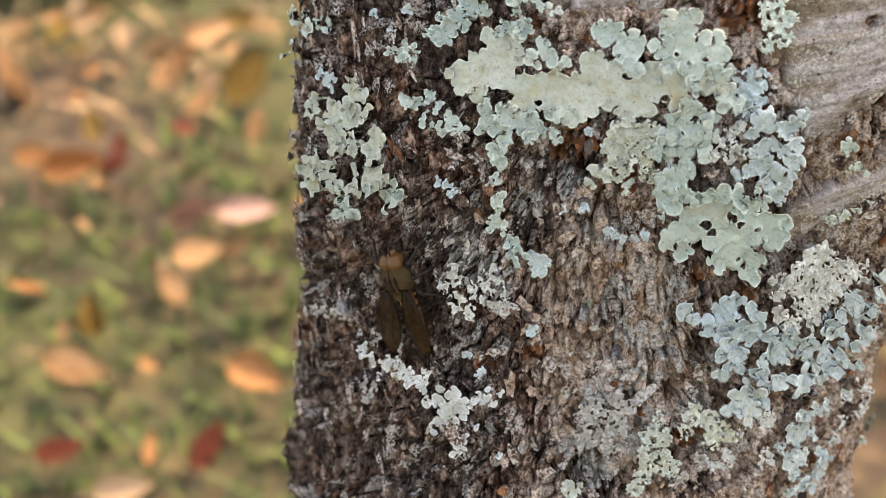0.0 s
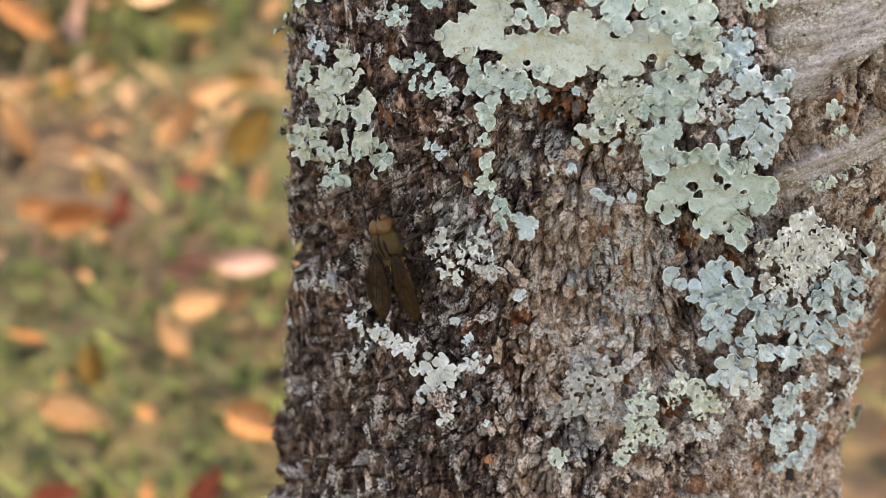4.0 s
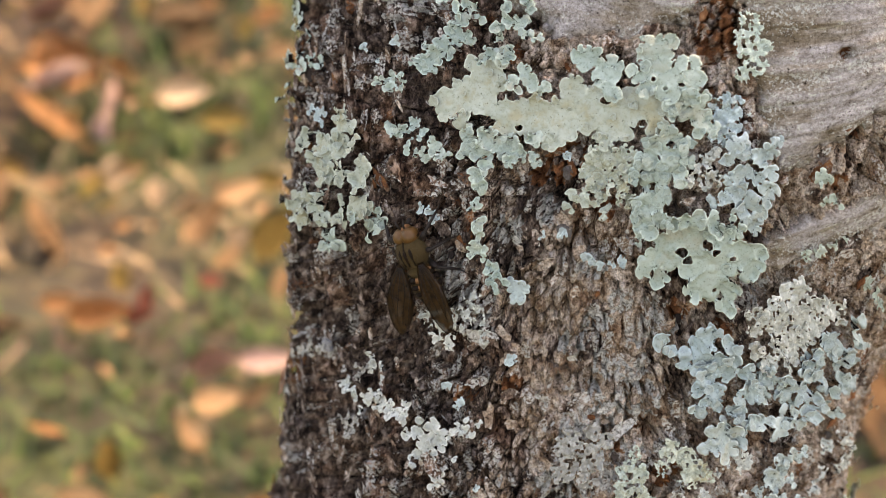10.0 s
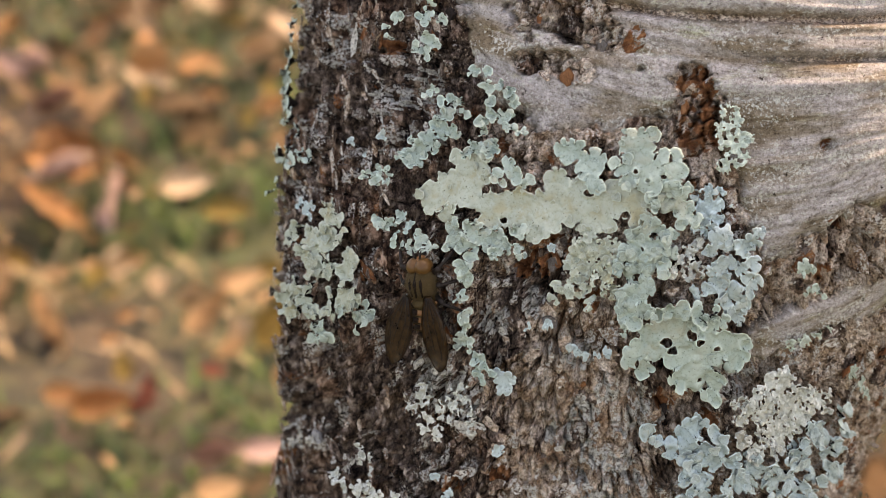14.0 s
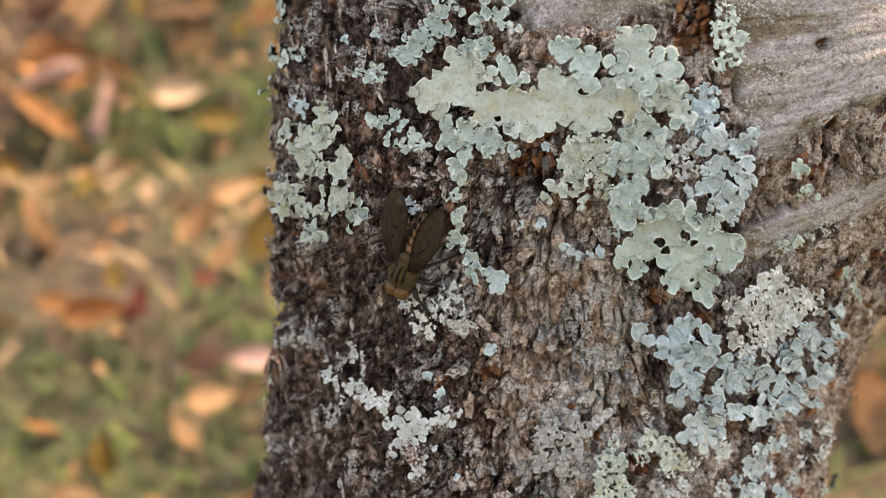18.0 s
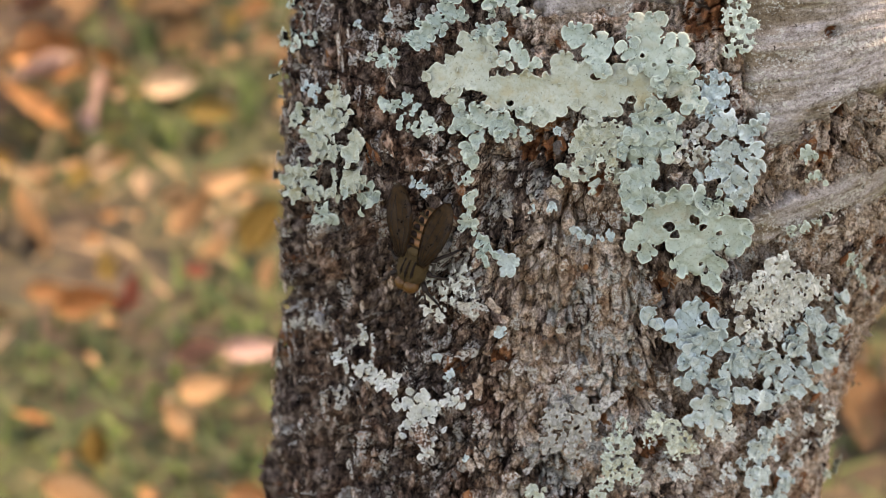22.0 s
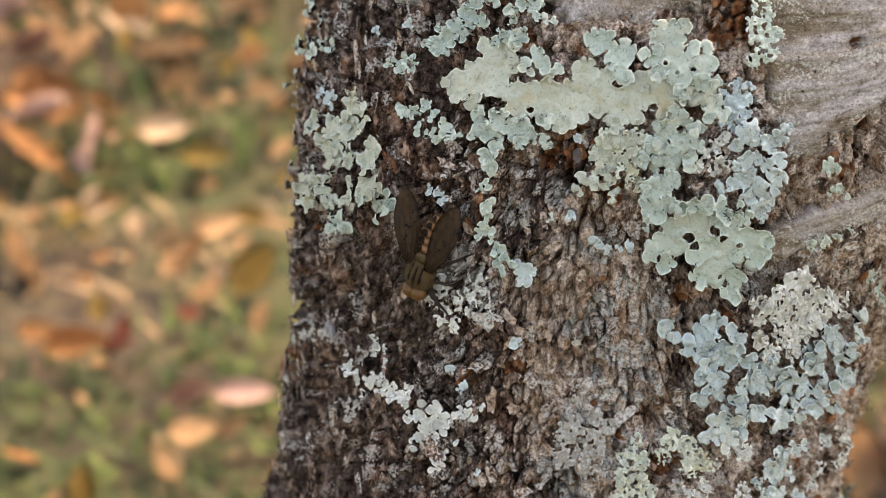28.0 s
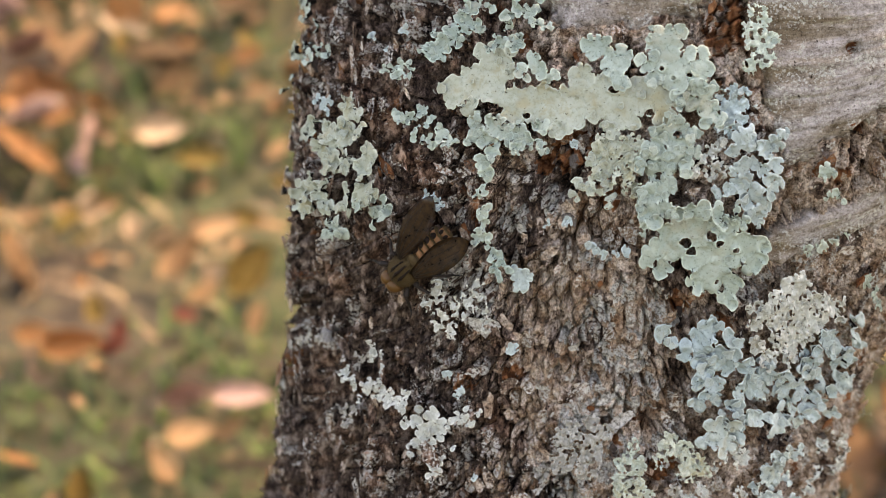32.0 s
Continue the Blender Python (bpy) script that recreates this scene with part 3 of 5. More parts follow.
        mesh = from_arrays("thallus", np.concatenate([top, under])[used] * MM, flat.reshape(-1, 4), True, {"brim": np.stack([pale, step(deep, 0.8, 3.2), 0 * pale, 0 * pale + 1], -1)})
        mesh.materials.append(which)
        mesh.materials.append(UNDERSIDE)
        mesh.polygons.foreach_set("material_index", np.repeat([0, 1, 0], [len(faces), len(faces), len(wall)]).astype(np.int32))
        made.append((mesh, faces is groups[-1]))
    line, mid = np.argwhere((field > -0.3) & (field < 0.0)), np.argwhere(field < -0.7)
    some = np.concatenate([line[rng.permutation(len(line))][:250], mid[rng.permutation(len(mid))][:200]])
    some = some[rng.permutation(len(some))]
    brim = [(turn[i, j], v[i, j], math.atan2(gy[i, j], gx[i, j]), rise[i, j]) for i, j in some[:400]]
    return made, brim


def lobe_mesh(seed):
    """One loose lobe, about 1 across: a scalloped fan with a rolled-up margin, with thickness."""
    rng = np.random.default_rng(seed)
    spokes, rings = 30, 6
    w = np.linspace(0, 2 * math.pi, spokes, endpoint=False)
    a, b, c = rng.uniform(0, 6.28, 3)
    edge = 0.5 * (1 + 0.14 * np.cos(3 * w + a) + 0.08 * np.cos(5 * w + b) + 0.03 * np.cos(9 * w + c))
    top = [(0.0, 0.0, 0.0)]
    for k in range(1, rings + 1):
        f = k / rings
        for q, r in zip(w, edge):
            z = 0.16 * f**3 * (0.5 + 0.7 * math.sin(2 * q + a) + 0.3 * math.sin(3 * q + b)) - 0.07 * f**8 + 0.03 * math.sin(3 * f * 3.1 + q + c) * f
            top.append((r * f * math.cos(q) + 0.42, r * f * math.sin(q), z))
    bm = bmesh.new()
    up = [bm.verts.new(p) for p in top]
    down = [bm.verts.new((p[0], p[1], p[2] - 0.06)) for p in top]
    for side, flip in ((up, False), (down, True)):
        for i in range(spokes):
            j = (i + 1) % spokes
            bm.faces.new((side[0], side[1 + i], side[1 + j]) if not flip else (side[0], side[1 + j], side[1 + i]))
            for k in range(rings - 1):
                o, e = 1 + k * spokes, 1 + (k + 1) * spokes
                f = (side[o + i], side[e + i], side[e + j], side[o + j])
                bm.faces.new(f if not flip else f[::-1])
    o = 1 + (rings - 1) * spokes
    for i in range(spokes):
        j = (i + 1) % spokes
        bm.faces.new((up[o + i], down[o + i], down[o + j], up[o + j]))
    mesh = bpy.data.meshes.new("lobe")
    bm.to_mesh(mesh)
    bm.free()
    for k, poly in enumerate(mesh.polygons):
        poly.use_smooth = True
        poly.material_index = int(spokes * rings <= k < 2 * spokes * rings)
    layer = mesh.attributes.new("brim", "FLOAT_COLOR", "POINT")
    for k in range(len(mesh.vertices)):
        ring = (k % len(top) - 1) // spokes + 1 if k % len(top) else 0
        # outermost ring carries the painted edge highlight
        layer.data[k].color = (0.7 if ring == rings else 0.0, 0.0, 0.0, 1.0)
    return mesh


LOBES = {m.name: [] for m in (GREEN, OLIVE, BLUE_GREY, ASHEN, DUSKY)}
for which in (GREEN, OLIVE, BLUE_GREY, ASHEN, DUSKY):
    for k in range(7):
        mesh = lobe_mesh(300 + k)
        mesh.materials.append(which)
        mesh.materials.append(UNDERSIDE)
        LOBES[which.name].append(mesh)


def lichen(discs, which, label, seed, loose=0.4, **how):
    rng = np.random.default_rng(seed + 1000)
    x, y, _ = discs[0]
    thing = tagged(new("lichen"), label, "lichen", "lichens on the trunk")
    thing.matrix_world = TRUNK @ on_trunk(x, y, 0.0)
    inverse = thing.matrix_world.inverted() @ TRUNK
    sheets, line = thallus(discs, which, seed, **how)
    for mesh, loose_bits in sheets:
        piece = part("granule_crust" if loose_bits else "thallus", mesh, None, thing, m=inverse)
        if loose_bits:
            tagged(piece, "tiny loose lichen granules", kind="stuff")
    for around, y, a, rise in line[:int(loose * sum(max(r, 0) for _, _, r in discs) * 1.7)]:
        big = rng.uniform(0.7, 1.9) * how.get("notch", 1.0) ** 0.6
        m = on_trunk(0, y - 0.5 * big * math.sin(a), rise + rng.uniform(-0.05, 0.3), around - 0.5 * big * math.cos(a) / 78)
        m = m @ pose(0, 0, 0, 0, 0, math.degrees(a) + rng.uniform(-50, 50)) @ pose(0, 0, 0, rng.uniform(-20, 20), -abs(rng.normal(6, 18)), 0) @ Matrix.Scale(big * MM, 4)
        part("lobe", LOBES[which.name][rng.integers(7)], None, thing, m=inverse @ m)
    return thing


STRIP = [(3.4, 32.9, 3.1), (7.1, 34.3, 3.6), (10.6, 36.8, 3.6), (10.1, 39.4, 2.5), (8, 40.1, 1.5), (13.7, 40.9, 1.5), (10.2, 32.5, 2.2), (14.4, 30.3, 3.7), (19, 29.6, 4.1), (23.6, 29.5, 4.1), (28.1, 30.5, 3.7), (31.7, 29.5, 3.7), (35.7, 31.5, 3.7), (39.2, 31.5, 3.2), (42.2, 33, 2.5), (25.5, 34.7, 2.7), (29.6, 33.6, 2.3), (30.8, 26.2, 1.8), (21.6, 26, 2.2), (39.8, 28.4, 1.8), (6.1, 29.2, 1.6), (34, 27.4, 1.8), (12.8, 33.8, -0.9), (14.8, 33.7, -1), (8.2, 29.8, -0.8), (9.7, 29.4, -0.9), (11.1, 29.3, -0.8), (31.4, 32.7, -1), (15.9, 28.1, -0.7), (37.3, 28.7, -0.7)]
MINT_ONE = [(28.2, 39.9, 2.3), (29.4, 40.4, 1.8), (26.8, 39.6, 1), (31.2, 37.3, 2.1), (32.6, 39.3, 1.5), (31.8, 35, 1.6), (32.7, 34.2, 1.5), (32.9, 39.8, 1)]
MINT_TWO = [(39.1, 40.4, 2.6), (40.9, 41.7, 2.4), (38.6, 42.7, 1.1), (41.9, 42.2, 1.7), (40.2, 37.7, 3.2), (37, 37.2, 1.2), (35.9, 37.8, 0.8), (44, 39, 1.5), (42.8, 36.2, 2.7), (45.7, 36.7, 2.2), (46.5, 38.7, 1.4), (37.8, 35.2, 1.4), (46.1, 34.7, 1.5), (41.8, 34.5, 2.7), (39.4, 36.5, -0.5), (41.5, 34.9, -0.5), (37.4, 39.4, -0.5), (44.3, 35.4, -0.5)]
MINT_THREE = [(17.7, 37.5, 1.5), (18.7, 36.2, 1.5), (21.3, 35.5, 0.9), (15.2, 36.3, 1.2), (16.4, 35, 0.8), (17.1, 38.8, 0.9), (20.3, 34.5, 0.7)]
STRIP_END = [(48.1, 32.1, 1.2), (46.3, 33.1, 1.6), (47.5, 29.5, 2), (46.8, 31.1, 1.8), (49.2, 28.3, 1.1), (47.3, 27.3, 1.1), (44.6, 30.2, 1.2), (42.8, 30.4, 1.1), (41.7, 31.4, 0.9)]
RUFFLE = [(7.7, 25.1, 1.7), (9.3, 24, 1.8), (10.8, 26.1, 2), (12.9, 25, 1.7), (14.9, 24.9, 2), (16.5, 23.8, 1.4), (18.6, 23, 1.2), (10.4, 21.9, 1.4), (8.9, 19.8, 1.5), (9.4, 18, 1.3), (7.3, 27.5, 1.2), (14.7, 22.7, 1.2), (19, 26.4, 1.4), (20.1, 22, 0.9), (6.7, 24.1, 1), (11.5, 27.4, 0.9)]
RUFFLE_LONG = [(41.7, 26, 2.6), (40, 24.7, 2.3), (44, 25.5, 1.6), (38.8, 22.9, 2), (37.4, 21.7, 1.6), (42.4, 23.2, 2.3), (45, 22.7, 1.3), (41, 20.7, 2.3), (38.5, 19.1, 2.1), (43.6, 20.4, 1.6), (39.8, 16.9, 2.4), (40.6, 18.7, 1.7), (38.5, 14.9, 2.2), (40.2, 12.9, 1.9), (37.9, 12.6, 2.2), (39, 10.9, 1.4), (37.3, 13.9, 1.6), (35.9, 19.9, 1.3), (39.3, 17.6, -0.9), (42.3, 25.1, -0.7), (43.4, 29.2, -0.8)]
GREY_MID = [(30.4, 22.3, 3.1), (33.5, 21.8, 3.1), (28.9, 20.7, 2.4), (32, 19.7, 2.8), (34.9, 22.8, 2), (28.5, 17.2, 1.4), (27.1, 15.3, 1.3), (30.1, 16.2, 1.5), (30.8, 13.3, 1), (25, 16.1, 1), (34.8, 15.7, 1.7), (33.6, 17.7, 1.3), (25.1, 14.1, 0.8), (28.9, 16, -0.8), (27.2, 18.4, -0.4), (32.3, 17.4, -0.7)]
BIG_LOBE = [(43, 7.1, 3.6), (39.9, 5.5, 2.2), (38.5, 4.2, 1.6), (38, 2.9, 1.6), (40.7, 2.4, 1.8), (45.9, 9.2, 2.7), (49.1, 9.2, 2.8), (52.2, 9.8, 1.9), (47.4, 5.1, 3.7), (51.6, 5.2, 4.1), (55.8, 6.4, 2.7), (57.9, 7.5, 1.6), (57.6, 4.9, 1.6), (56.7, 3.5, 1.9), (49.9, 1.1, 3.6), (47.3, -0.2, 1.7), (53.2, 0.6, 2), (48.5, -1.2, 1.1), (53.4, -1.4, 1.6), (51.9, -2.7, 1.1), (53.2, -3.8, 1), (44.6, 6.6, -1), (45.8, 5.1, -1), (49.2, 8, -0.9), (50.7, 7.1, -0.7), (53.7, 5.7, -0.6), (50.9, -0.6, -0.6)]
BIG_TOP = [(42.9, 12.4, 1.2), (45, 12.9, 1.4), (46.8, 12.8, 1.6), (49.7, 12.4, 1.4), (52.5, 11.5, 1.1), (54.6, 11.1, 1.2), (53.1, 12.7, 0.8), (51.1, 11.1, 0.9)]
VINE_HIGH = [(2.8, 67.2, 1.5), (6, 66.3, 1), (3.3, 62.8, 1.6), (2.8, 60.6, 1.4), (4.4, 61.6, 1.1), (1.1, 61.3, 1), (3.3, 59, 0.7), (-2.7, 67.4, 1), (-4.3, 66, 0.8), (-3.8, 63.9, 0.7), (-1.6, 67.8, 0.8), (3.4, 70.4, 1.2), (2.1, 73.3, 1)]
VINE = [(3.2, 52.4, 1.1), (5.4, 51.1, 0.9), (7.5, 50.9, 1.1), (9.4, 50.3, 0.9), (6.4, 48.4, 1.8), (5.3, 45.8, 2), (7.4, 45.1, 1.2), (3.2, 43.8, 1.6), (1.6, 41.7, 1.9), (0.2, 40.2, 2), (4.2, 42.6, 1.4), (-1.1, 40.9, 1.1), (0.2, 43.9, 0.8), (9.6, 48.3, 0.8), (4.3, 52.8, 0.8)]
VINE_RIGHT = [(11.7, 55.9, 1.1), (14.1, 55.4, 1.1), (13.8, 52.6, 1.1), (14.8, 49.9, 1), (12.7, 46.3, 1.1), (14.8, 47.2, 1.1), (16.4, 52.9, 1.1), (17.9, 51.2, 0.9), (18.4, 49.6, 1), (16.8, 47.1, 1.3), (11.6, 41.6, 1.3), (14.7, 41.4, 1.6), (13.2, 44.2, 1.1), (19.9, 44.1, 0.8), (17.8, 44.9, 0.9), (10.3, 40.6, 1)]
EDGE_HIGH = [(-24.4, 66.3, 1.2), (-25.2, 65.1, 2.1), (-24.2, 72.8, 1.1), (-25.6, 62.2, 1.8), (-26, 58.6, 2.4), (-25.6, 55.6, 2.5), (-26.4, 55.7, 1.5), (-24.7, 52.2, 1.9), (-22.6, 48.7, 1.2), (-25.7, 60.8, 1.4), (-23.7, 76.9, 1.1), (-24.6, 69.8, 0.9)]
EDGE_LOW = [(-27.6, 45.2, 2), (-24.6, 42.6, 1.8), (-21.9, 43.3, 1.2), (-27.8, 45.1, 1.1), (-25.3, 45.5, 1), (-20.4, 42.6, 0.9), (-28.6, 39.8, 0.9), (-28.9, 37.4, 0.8)]
CLUSTER = [(-22.5, 27.8, 1.8), (-24.3, 27.6, 1.3), (-19.5, 26.3, 2.4), (-16.6, 26.3, 2.9), (-15, 29.7, 1.7), (-15.6, 31.5, 1.6), (-13.6, 26.8, 1.6), (-19.4, 21.8, 2.8), (-21, 23.7, 1.8), (-16.3, 20.8, 2.2), (-12.5, 19.6, 2.4), (-12, 22.3, 1.8), (-23.5, 17.2, 2.3), (-24.7, 15.7, 1.8), (-21.1, 15.3, 2.2), (-20.4, 13, 1.7), (-23.4, 12.7, 1.8), (-25.3, 14, 1.3), (-19.9, 16.9, 1.4), (-17, 15.9, 1.3), (-15.8, 13.8, 1.6), (-12.8, 14.8, 2.2), (-10.8, 15.8, 1.4), (-16.4, 12.2, 1.4), (-16.7, 21.6, -1), (-19, 16, -1.2), (-18.4, 12.4, -1.1), (-13.9, 16.5, -0.7), (-15.9, 17.5, -0.8), (-17.7, 23.9, -0.6)]
CLUSTER_LOW = [(-11.8, 11.5, 1.3), (-9.6, 12.4, 1.4), (-10.7, 9.8, 1), (-8.9, 11.6, 1.2), (-20.4, 9.1, 1.2), (-18, 9.6, 0.9), (-19.8, 7.5, 1.2), (-17.4, 7.3, 1), (-18.8, 8.5, 1), (-13.6, 12.4, 1), (-11.9, 13.6, 1)]
MINT_DOT = [(-21.4, 32.5, 1.5), (-22.6, 33.5, 0.9), (-20.2, 32.9, 0.9), (-20.8, 31.2, 0.9)]
ROSE_ONE = [(-7.4, 37.6, 0.9), (-9, 37.8, 0.8), (-6.3, 38.3, 1), (-4.7, 37.7, 0.9), (-6.8, 36.6, 0.9), (-5.2, 36.2, 0.9)]
ROSE_TWO = [(-6.1, 28.5, 1.2), (-6.7, 29.3, 0.9), (-4.5, 28.2, 1.2), (-2.4, 29.4, 1.3), (-0.7, 28.2, 0.9), (-1.5, 27.2, 0.9)]
ROSE_THREE = [(-3.6, 25.7, 0.8), (-3.9, 24.6, 0.7), (-2.3, 24.3, 0.9), (-0.7, 24.5, 0.9), (-0.1, 23.4, 0.8), (1.4, 24.9, 1.2), (2.5, 23.7, 1), (1.1, 26, 0.8), (3.6, 23.8, 0.7)]
COLUMN = [(7.5, 14.4, 0.9), (8.7, 15, 0.8), (9.6, 12.1, 0.8), (8.6, 11.1, 0.9), (8.9, 9.5, 1), (8.2, 7.9, 1), (9.3, 6.9, 1), (7.6, 6.3, 1), (9.6, 5, 0.8), (10.9, 3.5, 1), (12, 2.1, 1.1), (13.5, 1.1, 0.9), (10.6, 1.1, 0.9), (11.6, -0.3, 0.9)]
BLUE_DOT = [(15.5, -0.6, 1.7), (14.2, 0.6, 0.9), (16.9, -0.2, 1), (16.1, -2.1, 1), (14.7, -2, 0.9)]
BLUE = [(54.2, 24.5, 2.3), (52.8, 23, 1.4), (55.8, 24, 1.4), (55.2, 25.9, 1), (60, 24.1, 1.4), (58.5, 23.1, 1.4), (60.9, 25.6, 0.8), (59.8, 20.6, 1.4), (57.8, 19.6, 1.4), (59.5, 18.1, 1.2), (54.6, 20, 1.7), (52.6, 19, 1.2), (54.3, 17, 1.9), (56.6, 15.6, 1.7), (59.2, 16.1, 1.2), (55.1, 14.5, 1.7), (57, 12, 1.8), (58.5, 13.1, 1.3), (57.9, 10.6, 1.1), (51.8, 15.9, 1.2), (50, 15.4, 1.2), (61.2, 17.2, 1), (57.1, 21.8, -0.6), (56.4, 18, -0.6)]
GRAINS = [(48.6, 19, 1.4), (46, 19.4, 1), (50.1, 19.5, 1.2), (46.9, 21, 1), (45.6, 18.2, 0.8), (50.8, 18, 0.8), (48.4, 22, 1.3), (49.9, 23.5, 1.1)]
BLUE_UP = [(51.9, 32, 1.5), (53.9, 32.6, 1), (51, 30, 1.9), (53.5, 30.6, 1.8), (55.3, 30.6, 0.8), (51.1, 28, 1.8), (53.1, 28, 1.2), (52.2, 26, 1.4), (50.1, 26.3, 1.2), (49.9, 32, 1)]
PAIR = [(69.9, 19.3, 1.3), (71.4, 18.9, 0.7), (70.3, 20, 0.9), (72.5, 15.6, 0.9), (70.9, 15.3, 0.8), (73.3, 14.9, 0.6)]
MAT_TOP = [(67.3, -0.5, 2), (65.1, -1.6, 2.2), (62.5, -3.8, 2.4), (59.4, -6, 2.2), (59.1, -8.1, 1.9), (63.6, -6.9, 3.1), (67.4, -4.7, 3.5), (71.4, -3.5, 1.9), (74.1, -4.5, 1.6), (76.5, -3.9, 1.1), (68.7, -9, 3.6), (64.8, -11.2, 2.8), (72.1, -7.3, 2), (75.8, -6.6, 1.3), (59.6, -12.4, 1.8), (62.3, -15.1, 2.2), (67.1, -14.3, 2.2)]
BLUE_LEAF = [(50, -9.4, 2.1), (48.5, -11, 1.7), (53.5, -10.4, 1.3), (45.9, -13.8, 1.7), (48.8, -14.3, 2.4), (51.5, -13.7, 2.4), (55, -14.2, 1.7), (57.5, -15.8, 1.7), (54, -16, 2), (50.1, -17, 2.3), (48.7, -19.7, 1.7), (51.5, -20.2, 2.2), (50.6, -22.4, 1.8), (50.1, -24.3, 1.3), (53, -23.5, 1.1), (47.3, -23.8, 0.7), (42.4, -11.2, 1.1), (41.5, -10.1, 1), (44.2, -12.5, 0.9)]
BLUE_MID = [(59.1, -20.1, 2.7), (56.8, -21.3, 2.2), (62.5, -19, 2), (62.3, -16.8, 1.8), (55.9, -24, 1.9), (58.5, -26.8, 1.9), (56.9, -29.5, 1.8), (61, -21.2, 1.9), (65.9, -21.2, 2.2), (68.9, -20.1, 2.2), (67.4, -23.4, 1.4), (71.8, -22.3, 1.8), (71, -25.7, 1.8), (72.5, -17.8, 1.9), (69.7, -16.7, 1.8), (74.2, -20, 1.3), (64.3, -18.1, 1.4), (59.8, -18.1, -0.6), (64.8, -22.5, -0.6), (67.6, -24.8, -0.5)]
BLUE_BOWL = [(52.6, -27.9, 2.5), (54.9, -27.9, 1.9), (52.2, -30.7, 2.2), (54.6, -31.8, 1.8), (50.5, -31.8, 1), (53.5, -32.9, 1.2), (51.6, -26.8, 1.2)]
BLUE_HAND = [(65.3, -27.9, 2.1), (64.2, -29.6, 1.3), (67.8, -27.4, 1.3), (61.4, -26.8, 1.2), (60.2, -26.2, 0.9), (65.6, -24.8, 1), (70.1, -28, 0.9), (63.3, -26.8, 1.2), (68.5, -25.7, 0.9)]
BLUE_RIM = [(73.1, -10.5, 1.9), (75.4, -12.1, 2.4), (78.4, -13.8, 1.8), (79.5, -15.4, 1.3), (77.4, -15.2, 1.3), (78.9, -19.4, 1.9), (77.8, -21.2, 1.3), (71.6, -13.1, 1.4), (80.4, -19.4, 1.3), (75.7, -21.2, 1.1), (80.1, -8.9, 1.3), (81.2, -7, 1.1), (80.2, -10.5, 1.1), (70.4, -15, 1.4)]
GREY_LOW = [(65.6, -36, 2.3), (63.2, -38.2, 2.1), (68.1, -34.3, 1.8), (64.9, -39.4, 2.3), (68.3, -39.5, 1.2), (60.9, -41, 1), (62.9, -42.8, 1.3), (65.6, -44.1, 2.1), (63.1, -45.3, 1.6), (64.5, -47.5, 1.8), (69.7, -44.3, 1.4), (70.6, -46.6, 1.8), (69.3, -48.4, 1.8), (76.7, -25.8, 1.3), (75, -24, 1.2), (69.9, -33.2, 1.3), (66.7, -50.5, 1.8), (63.5, -51.5, 1.4)]
GREY_EDGE = [(80.9, -32.4, 2), (83.1, -35, 1.7), (80.9, -37.2, 1.8), (76.4, -33.4, 1.8), (75.6, -38.7, 1.4), (74.4, -41, 1.4), (73.1, -42.4, 1), (79.5, -39, 1), (56.7, -33, 1.8), (58.7, -34.7, 1.8), (57.6, -36.4, 1.3), (55.1, -35.3, 1), (53.6, -36.7, 1.3), (50.1, -41.4, 1.4), (48.8, -42.8, 1), (47.2, -43.2, 1), (50.2, -43.2, 1.3), (58.6, -42.7, 1.6), (57.5, -44.1, 1.2)]
MAT_LOW = [(36.9, -37, 3), (36.5, -40.9, 3.4), (39.4, -43.1, 2.3), (37.3, -32.8, 1.3), (43.5, -33.1, 1.8), (42.5, -35.9, 1.4), (46.9, -33.6, 2), (49.4, -35.9, 2), (47.7, -38.1, 2.3), (51.2, -38.1, 1.3), (43.9, -31.4, 1.2), (34.4, -44.8, 2), (20.7, -47.1, 1.9), (32.8, -47.1, 1.7)]
MAT_PALE = [(25.2, -32.2, 3), (28.5, -33.8, 3.2), (24.2, -36.1, 2.5), (28.6, -37.7, 2.3), (31.6, -30.5, 2), (29.4, -28.3, 1.6), (26.1, -29.5, 1.9), (41.8, -45.9, 1.3), (45.6, -42.6, 1.7)]
FAR_RIGHT = [(81.8, 0.1, 1.2), (84, -2, 1.3), (85.8, -4.1, 1), (95.3, -27.9, 1), (90, -47.5, 1.2), (83.5, -46.7, 1.1), (91.2, -45.6, 1)]
WHITE = [(-16.6, -20.7, 1.4), (-14.8, -22.3, 1.4), (-12.5, -23.1, 1.4), (-10.8, -22.8, 1.6), (-10.2, -24.4, 1.6), (-7.9, -24.9, 1.8), (-5.6, -26, 1.6), (-4.9, -24.2, 1.1), (-10.9, -15.4, 1.1), (-9.2, -16.3, 1), (-9.6, -19.3, 0.8), (-11.5, -14.3, 1), (-13.4, -25.6, 0.6), (-16.1, -19.5, 1.1), (-11.5, -17.1, 0.8), (-11.5, -13.8, 0.6)]
